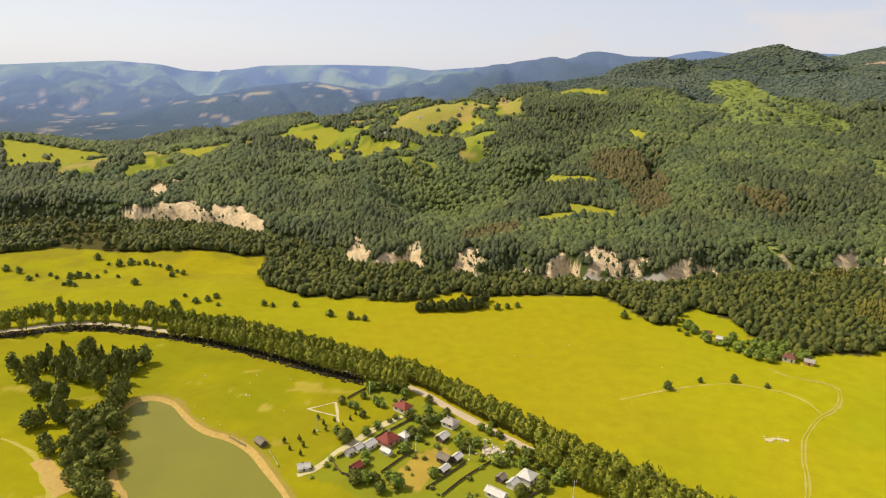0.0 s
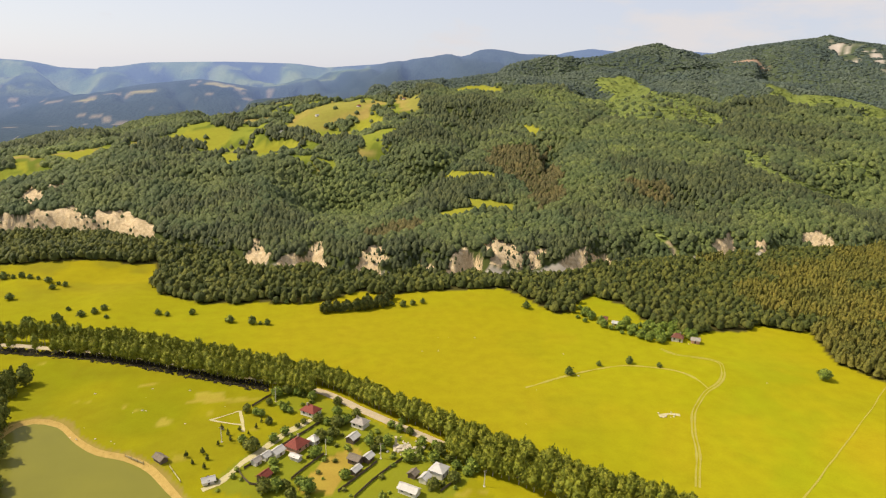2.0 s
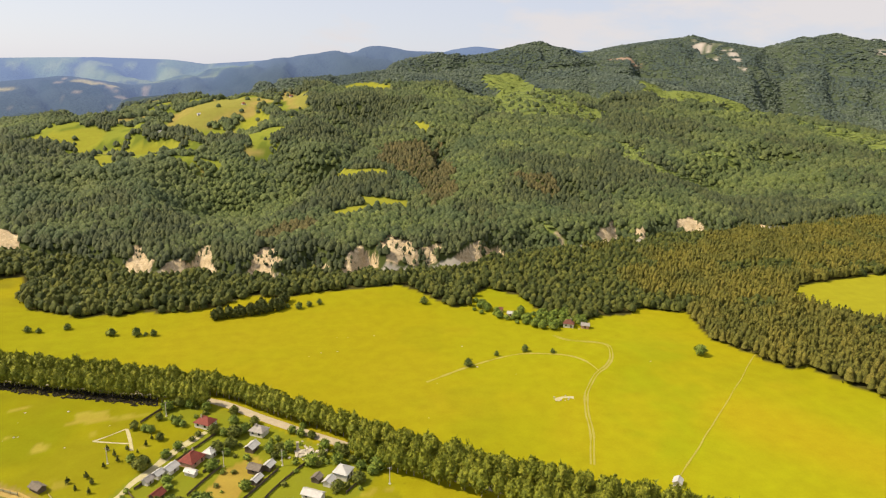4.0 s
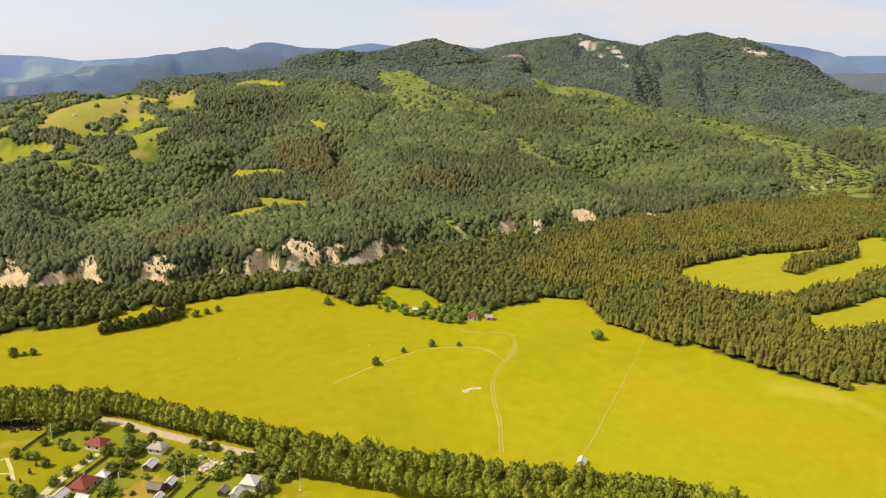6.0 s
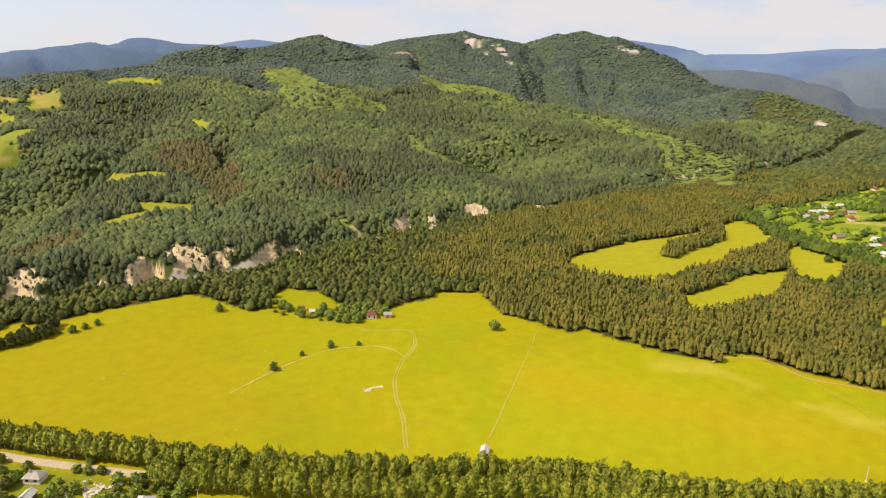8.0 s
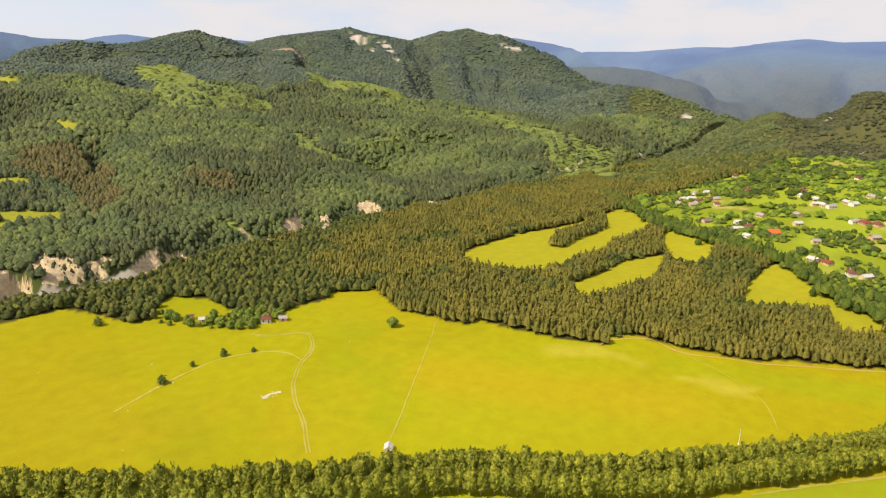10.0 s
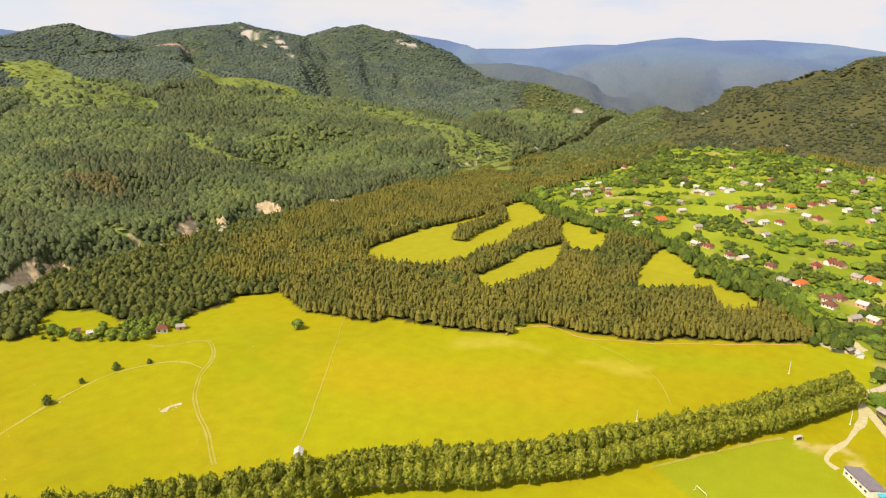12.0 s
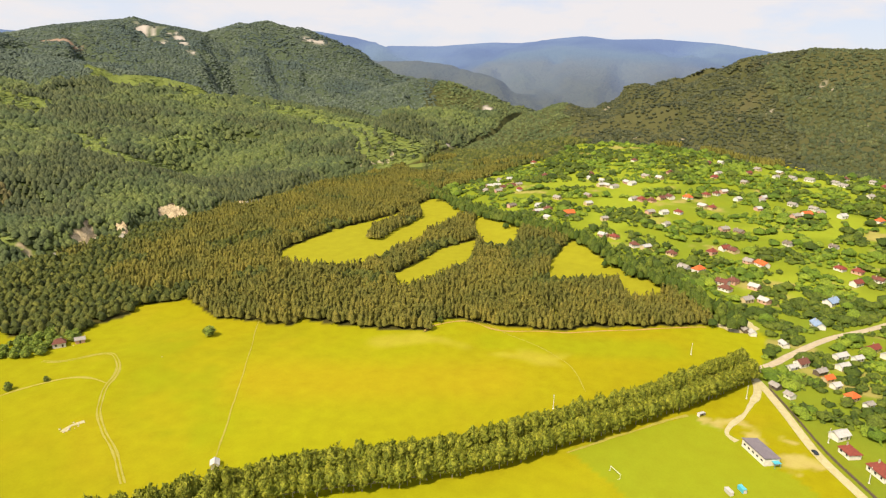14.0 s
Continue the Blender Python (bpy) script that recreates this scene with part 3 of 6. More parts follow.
# small bare slips in the woods
SLIPS = [at((27.5, 792), (28.2, 792), (29.2, 780), (28.7, 777))]
BELT = curve_through(at((87.2, 508), (83.9, 558), (81.5, 594), (78.1, 626), (75.6, 668), (72.6, 714), (68.6, 750), (65, 808), (62, 908)) + at((58, 1120), (57, 1260)), 6)
# meadows on the wooded slopes, and the tan hill pasture
MEADOWS = [at((0.9, 1445), (2.8, 1485), (3.1, 1320), (1.1, 1400)),
    at((-14.1, 1335), (-12.7, 1415), (-9.7, 1410), (-9.2, 1375), (-9.7, 1320), (-12.5, 1260)),
    at((-9, 1265), (-8.8, 1285), (-6.8, 1270), (-4.4, 1225), (-3.5, 1205), (-4.4, 1185), (-7.3, 1135)),
    at((-10.7, 1155), (-9.3, 1160), (-8.8, 1135), (-9.5, 1055), (-10.1, 1100)),
    at((7.8, 804), (9.8, 816), (11.3, 822), (10.5, 864), (11.4, 862), (12.9, 860), (15.3, 854), (14.6, 832), (11.1, 800), (8.6, 788)),
    at((8.6, 1060), (10.3, 990), (12.9, 986), (12.9, 968), (10.3, 948), (8.9, 946)),
    at((14.4, 1370), (15.7, 1305), (17.3, 1250), (16, 1250), (14.9, 1310)),
    at((9.1, 1790), (11.6, 1815), (13.4, 1705), (12.6, 1635), (10.3, 1640)),
    at((-34.1, 1510), (-32, 1470), (-27.1, 1380), (-28.9, 1215), (-32.2, 1280), (-34, 1255)),
    at((-22, 1215), (-19.6, 1245), (-19.4, 1190), (-20.9, 1160)),
    at((-24.9, 1185), (-23.9, 1190), (-24.2, 1135))]
HILL_PASTURE = [at((-5.4, 1365), (-4.2, 1515), (-2.8, 1540), (-0.6, 1640), (2.3, 1585), (3.5, 1530), (2, 1495), (2.6, 1430), (0.4, 1455), (-1.1, 1440), (-2.3, 1415), (-3.7, 1430)),
    at((3.7, 1620), (4.6, 1770), (6.3, 1655), (6.4, 1420), (5.4, 1430), (4.4, 1500))]
HAMLET = [at((-14.8, 1295), (-9.2, 2675), (-3.5, 1630), (4.2, 1750), (6.5, 1535), (6.6, 1405), (3.4, 1170), (4.4, 1115), (0.5, 1065), (-4.4, 1065), (-9.3, 1045), (-11.2, 1150)),
    at((-30.7, 1355), (-27.3, 1380), (-24.5, 1245), (-19.3, 1275), (-15.3, 1280), (-16.3, 1145), (-22.9, 1125), (-27, 1130), (-30.8, 1170))]
# young bright growth on cleared slopes, light broadleaf wood, and brown conifer stands
YOUNG = [at((20.8, 1975), (22.7, 2020), (24.1, 1975), (25.6, 1805), (28, 1680), (30.9, 1555), (31.9, 1470), (29, 1455), (24.6, 1390), (21.8, 1445), (21.8, 1795)),
    at((33.6, 1930), (36.5, 1845), (38.8, 1890), (41.6, 1820), (44, 1760), (43.5, 1710), (40.3, 1730), (36.5, 1770), (34.1, 1770)),
    at((44, 1745), (48, 1650), (52.4, 1530), (56.4, 1445), (58.9, 1390), (60.2, 1350), (60.7, 1250), (58.1, 1225), (55.4, 1155), (54.6, 1245), (53.7, 1390), (50.3, 1485), (47.2, 1595)),
    at((31.4, 1255), (33.9, 1225), (36.4, 1125), (39.3, 1175), (40.8, 1175), (38.4, 1075), (36, 1085), (33, 1150)),
    at((39.2, 1270), (41, 1305), (41.1, 1255), (39.5, 1230)),
    at((25.7, 804), (27.7, 800), (29.8, 786), (29.3, 780), (27.5, 784))]
LIGHT_WOOD = [at((29.7, 952), (32.1, 936), (36.1, 946), (39.5, 962), (40.1, 920), (37.6, 906), (34.7, 858), (33.3, 830), (30.3, 804), (29.7, 850)),
    at((15.7, 1580), (17.6, 1600), (17.3, 1425), (16.2, 1435)),
    at((21.8, 1405), (29, 1430), (34.3, 1355), (34.4, 1250), (27.6, 1230), (21.8, 1260)),
    at((18.5, 2155), (20.9, 2165), (19.9, 1370), (17, 1240), (16.2, 1465)),
    at((3.2, 1040), (7.4, 1050), (8.6, 886), (5.9, 828), (2.6, 980))]
BROWN = [at((11.9, 1100), (17, 1205), (19.8, 904), (18.3, 846), (15, 966), (12.3, 1025)), at((2, 760), (7, 770), (6.5, 735), (2.5, 730)), at((24, 960), (27, 1000), (28, 950), (25, 930))]


def in_any(x, y, polys, ragged=26.0):
    """Inside one of several polygons with ragged edges."""
    u = x + (fbm(x, y, 50, 171, 3) - 0.5) * 2 * ragged
    v = y + (fbm(x, y, 50, 173, 3) - 0.5) * 2 * ragged
    k = np.zeros(np.shape(x), bool)
    for p in polys:
        k |= inside(u, v, p)
    return k


VILLAGE = ([(270, -75), (317, -46), (348, -30), (413, -1), (426, 6), (446, 2), (500, 2), (538, 22), (545, 40)] + [tuple(p) for p in BELT if math.hypot(*p) < 990]
           + at((64, 1010), (69, 1060), (71.0, 1084), (73.4, 1210), (77.2, 1216), (81.4, 1200), (84.7, 1130), (87.5, 1084), (91.5, 1072), (110, 1100), (135, 1000), (140, 420), (115, 300)))
GARDENS = [(-64, 262), (-46, 292), (-20, 322), (-46, 340), (-36, 354), (-20, 350), (28, 299), (60, 264), (44, 246), (10, 236), (-30, 244), (-44, 256)]
PLOT = [(-24, 258), (-12, 280), (2, 292), (7, 284), (-2, 268), (-8, 254)]
HOME_PASTURE = [(-420, 355), (-290, 405), (-207, 420), (-75, 370), (-20, 340), (60, 255), (80, 150), (0, 60), (-300, 60), (-450, 200)]
CRAGS = [(37.4, 2764, 16.0, 52.0), (38.0, 2656, 24.0, 58.0), (38.6, 2560, 27.0, 65.0), (38.9, 2440, 21.0, 52.0), (39.2, 2656, 18.0, 39.0), (39.9, 2560, 21.0, 46.0), (40.5, 2470, 21.0, 46.0), (40.8, 2368, 14.0, 32.0), (41.2, 2260, 16.0, 32.0), (32.3, 2385, 36.0, 19.0), (50.9, 2690, 42.0, 14.0), (65, 1790, 19.0, 24.0), (61.8, 1480, 19.0, 17.0), (86.5, 1170, 14.0, 7.0)]
PITCH_SIDE = [(352, 30), (362, 8), (352, -18), (334, -34), (318, -22), (322, -14), (340, -6), (348, 8), (340, 22)]
PITCH = [(285, 80), (356, 30), (346, 14), (322, -12), (292, -50), (250, -20), (262, 44)]


def patches(x, y, table, soft=0.25):
    k = np.zeros(np.shape(x))
    wob = (fbm(x, y, 60, 77, 3) - 0.5) * 1.1
    for b, r, a, d in table:
        cx, cy = polar(b, r)
        ux, uy = np.sin(np.radians(b)), np.cos(np.radians(b))
        along, across = (x - cx) * ux + (y - cy) * uy, (x - cx) * uy - (y - cy) * ux
        e = np.hypot(along / d, across / a) + wob
        k = np.maximum(k, 1 - smooth(1 - soft, 1 + soft, e))
    return k


def zones(x, y):
    """Kind of growth at a place: plain, wood behind the plain, slope over the river, village side."""
    r, b = np.hypot(x, y), np.degrees(np.arctan2(x, y))
    rr = np.interp(b, RIVER[:, 0], RIVER[:, 1])
    edge_r = np.interp(b, EDGE[:, 0], EDGE[:, 1]) + (vnoise(x, y, 14, 9) - 0.5) * 8
    village = inside(x, y, VILLAGE)
    slope = ((r > rr - 5) | ((b > 60 + 7 * (vnoise(x, y, 90, 13) - 0.5)) & (r > 1150 + 200 * (vnoise(x, y, 70, 14) - 0.5)) & (b < 150))) & ~village
    wood = (r > edge_r) & ~slope & ~village & (b < 89) & (b > -60)
    return r, b, rr, wood, slope, village


# ---- ground: one sheet to the horizon ----
# the bearing and range at which the hazy distance begins
BACK_B, BACK_R = [-60, -35.2, -31.5, -27.6, -25.2, -21.7, -19, -15], [740, 724, 728, 678, 656, 636, 636, 634]
START_B, START_R = [-8, 3, 10, 14, 18, 24, 30, 52, 60, 78, 86], [1850, 1960, 2120, 2380, 2560, 2760, 3120, 3120, 2400, 2400, 3120]


def make_ground():
    rad = [0.0]
    while rad[-1] < 4950:
        r = rad[-1]
        rad.append(r + (60 if r < 60 else 3 if r < 440 else 5 if r < 560 else 3.6 if r < 940 else r * 0.011 if r < 2600 else r * 0.016))
    rad = np.array(rad[1:])
    bear = np.concatenate([np.concatenate([np.arange(-52, -30, 0.36), np.arange(-30, 46, 0.28), np.arange(46, 112, 0.36)]), np.arange(112, 308, 4)])
    B, R = np.meshgrid(bear, rad, indexing="ij")
    x, y = polar(B, R)
    z, rock = land(x, y)
    wet = inside(x, y, POND)
    dp = to_line(x, y, [tuple(p) for p in POND])
    r_flat = np.hypot(x, y)
    z = z - np.where(r_flat < 420, 2.6 * smooth(-2.6, 2.6, np.where(wet, dp, -dp)), 0)
    # colours of the cover
    r, b, rr, wood, slope, village = zones(x, y)
    n1, n2, n3 = fbm(x, y, 90, 31, 4), fbm(x, y, 26, 37, 3), fbm(x, y, 220, 43, 2)
    col = np.zeros((*x.shape, 3))

    def put(c, k):
        col[:] = col * (1 - k[..., None]) + np.array(c) * k[..., None]
    one = np.ones(x.shape)
    put((0.2600, 0.2520, 0.0060), one)
    put((0.3050, 0.2540, 0.0080), smooth(0.46, 0.68, n1) * 0.55)
    put((0.2150, 0.2380, 0.0060), smooth(0.46, 0.62, n3) * 0.8)
    put((0.2800, 0.2450, 0.0046), smooth(0.40, 0.25, n3) * 0.6)
    put((0.2000, 0.2000, 0.0069), smooth(0.62, 0.72, fbm(x, y, 60, 33, 4)) * 0.3)
    put((0.3243, 0.2403, 0.0130), smooth(0.6, 0.8, n2) * 0.18)
    put((0.2500, 0.2200, 0.0070), smooth(30, 8, b) * (r < rr) * (0.30 + 0.35 * n1))
    put((0.2780, 0.3000, 0.0060), smooth(28, 46, b) * (r < rr) * smooth(0.22, 0.52, n3) * 0.75)
    # worn, paler and fresher swathes of the open pasture
    open_side = (r < rr) * smooth(30, 36, b)
    put((0.3250, 0.2620, 0.0080), open_side * smooth(42, 8, to_line(x, y, [(262, 262), (282, 232), (318, 178), (336, 150)])) * smooth(0.36, 0.6, n1) * 0.75)
    put((0.3500, 0.3150, 0.0300), open_side * smooth(15, 4, to_line(x, y, [(350, 232), (378, 206), (384, 160), (380, 128), (396, 100)])) * smooth(0.36, 0.6, n2) * 0.7)
    put((0.2050, 0.2480, 0.0060), open_side * smooth(48, 6, to_line(x, y, [(205, 262), (236, 300), (270, 340)])) * smooth(0.3, 0.62, n2) * 0.45)
    put((0.2350, 0.2650, 0.0060), open_side * smooth(24, 6, to_line(x, y, [(398, 168), (412, 110), (436, 66)])) * 0.6)
    put((0.2250, 0.2120, 0.0060), inside(x, y, HOME_PASTURE) * (0.55 + 0.5 * n1).clip(0, 0.9))
    put((0.1780, 0.1860, 0.0055), inside(x, y, HOME_PASTURE) * smooth(0.36, 0.56, fbm(x, y, 70, 69, 3)) * 0.85)
    put((0.3600, 0.2900, 0.0500), inside(x, y, HOME_PASTURE) * smooth(0.70, 0.76, fbm(x, y * 2, 16, 73, 3)) * 0.6)
    put((0.1850, 0.1750, 0.0080), inside(x, y, HOME_PASTURE) * smooth(0.4, 0.7, n2) * 0.45)
    put((0.1898, 0.1725, 0.0115), (r < rr) * (b < -14) * smooth(520, 640, r) * smooth(0.35, 0.6, n2) * 0.8)
    put((0.2000, 0.1500, 0.0500), (r > 740) * (r < rr) * (b < -27) * smooth(0.40, 0.56, fbm(x, y, 60, 71, 3)) * 0.8)
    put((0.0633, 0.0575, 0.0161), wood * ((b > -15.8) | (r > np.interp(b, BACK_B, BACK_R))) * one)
    put((0.215, 0.255, 0.012), inside(x, y, PITCH) * (0.6 + 0.4 * n1))
    put((0.165, 0.185, 0.014), inside(x, y, GARDENS) * (0.62 + 0.4 * n2).clip(0, 1))
    put((0.345, 0.240, 0.045), inside(x, y, PLOT) * (0.5 + 0.6 * n2).clip(0, 1))
    put((0.060, 0.076, 0.021), slope * one)
    # ground beyond 1600 m, with a bluish haze tint put into its colour
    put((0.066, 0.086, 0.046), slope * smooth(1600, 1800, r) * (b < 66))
    yards = in_any(x, y, HAMLET, 40)
    put((0.115, 0.145, 0.020), slope * yards * one)
    put((0.190, 0.215, 0.028), slope * yards * smooth(0.46, 0.56, n2))
    put((0.260, 0.215, 0.060), slope * yards * smooth(0.62, 0.70, fbm(x, y, 40, 75, 3)))
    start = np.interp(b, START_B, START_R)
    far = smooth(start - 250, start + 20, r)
    put((0.150, 0.200, 0.018), village * (0.6 + 0.5 * n2).clip(0, 1))
    put((0.220, 0.268, 0.020), village * smooth(0.45, 0.60, n1))
    put((0.2990, 0.2645, 0.0690), village * smooth(0.68, 0.8, n2))
    for g in GLADES:
        put((0.272, 0.262, 0.014), (inside(x, y, g) | inside(x * (1 + 26 / np.maximum(r, 1)), y * (1 + 26 / np.maximum(r, 1)), g)) * one)
    put((0.232, 0.236, 0.026), in_any(x, y, MEADOWS, 10) * slope)
    tan = in_any(x, y, HILL_PASTURE, 10)
    put((0.290, 0.232, 0.062), tan * slope)
    put((0.235, 0.225, 0.045), tan * slope * smooth(0.45, 0.6, n1))
    fresh = in_any(x, y, YOUNG)
    put((0.158, 0.194, 0.046), fresh * slope)
    put((0.175, 0.205, 0.046), fresh * slope * smooth(0.45, 0.7, n2) * 0.8)
    streak = vnoise(b * 60, r, 16, 63)
    put((0.47, 0.375, 0.225), rock.clip(0, 1))
    put((0.33, 0.25, 0.14), rock.clip(0, 1) * smooth(0.5, 0.75, streak) * 0.8)
    put((0.34, 0.31, 0.25), ((np.abs(r - rr) < 9) & (b < 50) & (b > -60)) * one)
    put((0.25, 0.19, 0.05), (dp < 1.5 + 5 * n2) * (r < 420) * (~wet) * 0.8)
    put((0.10, 0.10, 0.03), wet * one)
    put((0.066, 0.070, 0.026), slope * (b > 60) * (r > 1040) * one)
    put((0.084, 0.083, 0.032), slope * (b > 69) * (r > 1040) * smooth(0.42, 0.58, fbm(b * 30, r * 0.5, 60, 79, 4)) * 0.9)
    put((0.088, 0.082, 0.036), slope * (b > 80) * (r > 1300) * smooth(0.60, 0.70, fbm(b * 30, r * 0.4, 60, 83, 4)) * 0.8)
    put((0.46, 0.37, 0.22), in_any(x, y, SLIPS, 7) * one)
    crag = patches(x, y, CRAGS)
    put((0.42, 0.37, 0.31), crag * smooth(0.34, 0.46, fbm(b * 50, r * 0.12, 30, 57, 3)))
    put((0.30, 0.20, 0.13), patches(x, y, [(32.3, 2385, 46, 30)]) * 0.8)
    put((0.36, 0.31, 0.23), slope * (b > 70) * (r > 1300) * smooth(0.815, 0.85, fbm(x, y, 20, 59, 3)))
    put((0.42, 0.35, 0.11), inside(x, y, PITCH_SIDE) * smooth(0.42, 0.6, fbm(x, y, 9, 67, 3)) * 0.8)
    # distant country: dark woods, pasture and pale scars, with haze tinted into their colours
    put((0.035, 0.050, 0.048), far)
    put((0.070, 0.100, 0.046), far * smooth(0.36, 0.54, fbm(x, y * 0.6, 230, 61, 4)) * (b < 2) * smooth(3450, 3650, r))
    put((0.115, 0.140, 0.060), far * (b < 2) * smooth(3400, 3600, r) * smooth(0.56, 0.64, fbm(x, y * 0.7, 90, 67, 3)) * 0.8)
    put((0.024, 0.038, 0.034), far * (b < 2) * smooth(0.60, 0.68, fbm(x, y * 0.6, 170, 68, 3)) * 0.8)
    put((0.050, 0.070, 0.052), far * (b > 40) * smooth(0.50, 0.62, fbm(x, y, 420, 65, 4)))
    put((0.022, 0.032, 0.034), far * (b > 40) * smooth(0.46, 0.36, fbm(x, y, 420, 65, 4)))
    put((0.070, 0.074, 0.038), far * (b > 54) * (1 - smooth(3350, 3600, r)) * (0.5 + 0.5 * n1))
    dry = (b < -5) * far * (1 - smooth(3500, 3650, r)) * smooth(0.69, 0.73, fbm(x, y, 60, 51, 4))
    put((0.17, 0.145, 0.10), dry)
    put((0.24, 0.21, 0.09), patches(x, y, [(-9.6, 3268, 85, 40), (-19.6, 3050, 40, 30), (-15.6, 3100, 50, 26), (-27, 3150, 30, 20)]))
    nb, nr = x.shape
    idx = np.arange(nb * nr).reshape(nb, nr)
    a, c = idx, np.roll(idx, -1, 0)
    q = np.stack([a[:, :-1], a[:, 1:], c[:, 1:], c[:, :-1]], -1).reshape(-1, 4)
    tris = np.concatenate([q[:, [0, 1, 2]], q[:, [0, 2, 3]]])
    verts = np.stack([x.ravel(), y.ravel(), z.ravel()], 1)
    hub = len(verts)
    verts = np.concatenate([verts, [[0, 0, 0]]])
    ring = np.stack([a[:, 0], c[:, 0], np.full(nb, hub)], 1)
    tris = np.concatenate([tris, ring])
    colours = np.ones((len(verts), 4), np.float32)
    colours[:hub, :3], colours[hub, :3] = col.reshape(-1, 3), (0.22, 0.19, 0.005)
    reach = np.append(R.ravel(), 0.0)
    first = np.append(np.interp(B, START_B, START_R).ravel(), 3120.0)
    away = (reach - first)[tris].min(1) > 0

    def sheet(name, pick, material, drop):
        used = np.unique(tris[pick])
        remap = np.zeros(len(verts), np.int64)
        remap[used] = np.arange(len(used))
        vv = verts[used].copy()
        vv[:, 2] -= drop * smooth(5, 120, (reach - first)[used])
        me = tri_mesh(name, vv, remap[tris[pick]], material)
        me.polygons.foreach_set("use_smooth", np.ones(int(pick.sum()), bool))
        if drop:
            me.materials.append(M_ROCK)
            stony = np.append(rock.ravel(), 0.0)[tris[pick]].mean(1) > 0.38
            me.polygons.foreach_set("material_index", stony.astype(np.int32))
        layer = me.color_attributes.new("cover", "FLOAT_COLOR", "POINT")
        layer.data.foreach_set("color", colours[used].ravel())
        # blue haze put into the glow colour, stronger with range
        haze_glow = me.color_attributes.new("haze_glow", "FLOAT_COLOR", "POINT")
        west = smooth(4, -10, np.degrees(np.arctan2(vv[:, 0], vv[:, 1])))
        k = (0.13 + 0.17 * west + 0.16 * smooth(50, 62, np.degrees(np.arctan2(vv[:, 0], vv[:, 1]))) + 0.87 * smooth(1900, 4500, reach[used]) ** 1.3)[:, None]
        haze_glow.data.foreach_set("color", np.concatenate([np.array([[0.098, 0.130, 0.240]]) * k, np.ones_like(k)], 1).astype(np.float32).ravel())
        return new(name, me)
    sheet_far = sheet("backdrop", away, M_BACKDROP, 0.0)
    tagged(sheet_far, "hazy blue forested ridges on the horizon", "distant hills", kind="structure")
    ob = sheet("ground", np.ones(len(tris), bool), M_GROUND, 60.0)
    return tagged(ob, "yellow-green pasture plain rising to wooded hills and mountains", "ground", kind="structure")


ground = make_ground()


def ribbon(name, line, width, material, lift=0.12, ragged=0.0, step=3.0):
    p = np.array(line, float)
    if len(p) < 12:
        p = curve_through([tuple(q) for q in p], step)
    t = np.gradient(p, axis=0)
    t /= np.linalg.norm(t, axis=1)[:, None]
    nrm = np.stack([-t[:, 1], t[:, 0]], 1)
    w = width / 2 * (1 + ragged * (vnoise(p[:, 0], p[:, 1], 6, 91) - 0.5))
    cols = [p + nrm * (w * k)[:, None] for k in (1, 0.33, -0.33, -1)]
    verts = [(x, y, z) for c in cols for x, y, z in zip(c[:, 0], c[:, 1], height(c[:, 0], c[:, 1]) + lift)]
    n = len(p)
    faces = [(k * n + i, (k + 1) * n + i, (k + 1) * n + i + 1, k * n + i + 1) for k in range(3) for i in range(n - 1)]
    return new(name, mesh_of(name, verts, faces, material))


tagged(ribbon("road", MAIN_ROAD, 5.4, M_ROAD), "pale worn country road between rows of poplars", "road", kind="structure")
tagged(ribbon("road", LANE, 5.0, M_DIRT, 0.14), "pale gravel lane beside the gardens", "lane", kind="structure")
tagged(ribbon("road", VILLAGE_STREET, 5.5, M_ROAD, 0.16), "dusty village street between houses and gardens", "road", kind="structure")
def shore():
    """A sandy rim that slopes from the meadow under the water."""
    p = POND[:-1]
    t = np.roll(p, -1, 0) - np.roll(p, 1, 0)
    t /= np.linalg.norm(t, axis=1)[:, None]
    nrm = np.stack([-t[:, 1], t[:, 0]], 1)
    w = 1.4 + 1.9 * vnoise(p[:, 0], p[:, 1], 14, 97)
    rows = [(-nrm * 1.0, -0.62), (nrm * 0.4, -0.36), (nrm * w[:, None] * 0.55, 0.0), (nrm * w[:, None], 0.08)]
    v, n = [], len(p)
    for o, dz in rows:
        q = p + o
        base = height(q[:, 0], q[:, 1])
        v += [(x, y, (z if dz > 0 else z * 0.3) + dz) for x, y, z in zip(q[:, 0], q[:, 1], base)]
    f = [(k * n + i, k * n + (i + 1) % n, (k + 1) * n + (i + 1) % n, (k + 1) * n + i) for k in range(3) for i in range(n)]
    return tagged(new("shore", mesh_of("shore", v, f, M_SAND, True)), "bare sandy rim round the pond", "shore", kind="structure")


shore()
pond_me = mesh_of("water", [(x, y, -0.45) for x, y in POND[:-1]], [tuple(range(len(POND) - 1))], M_WATER)
tagged(new("water", pond_me), "still murky green pond with sandy shore", "pond", kind="structure")

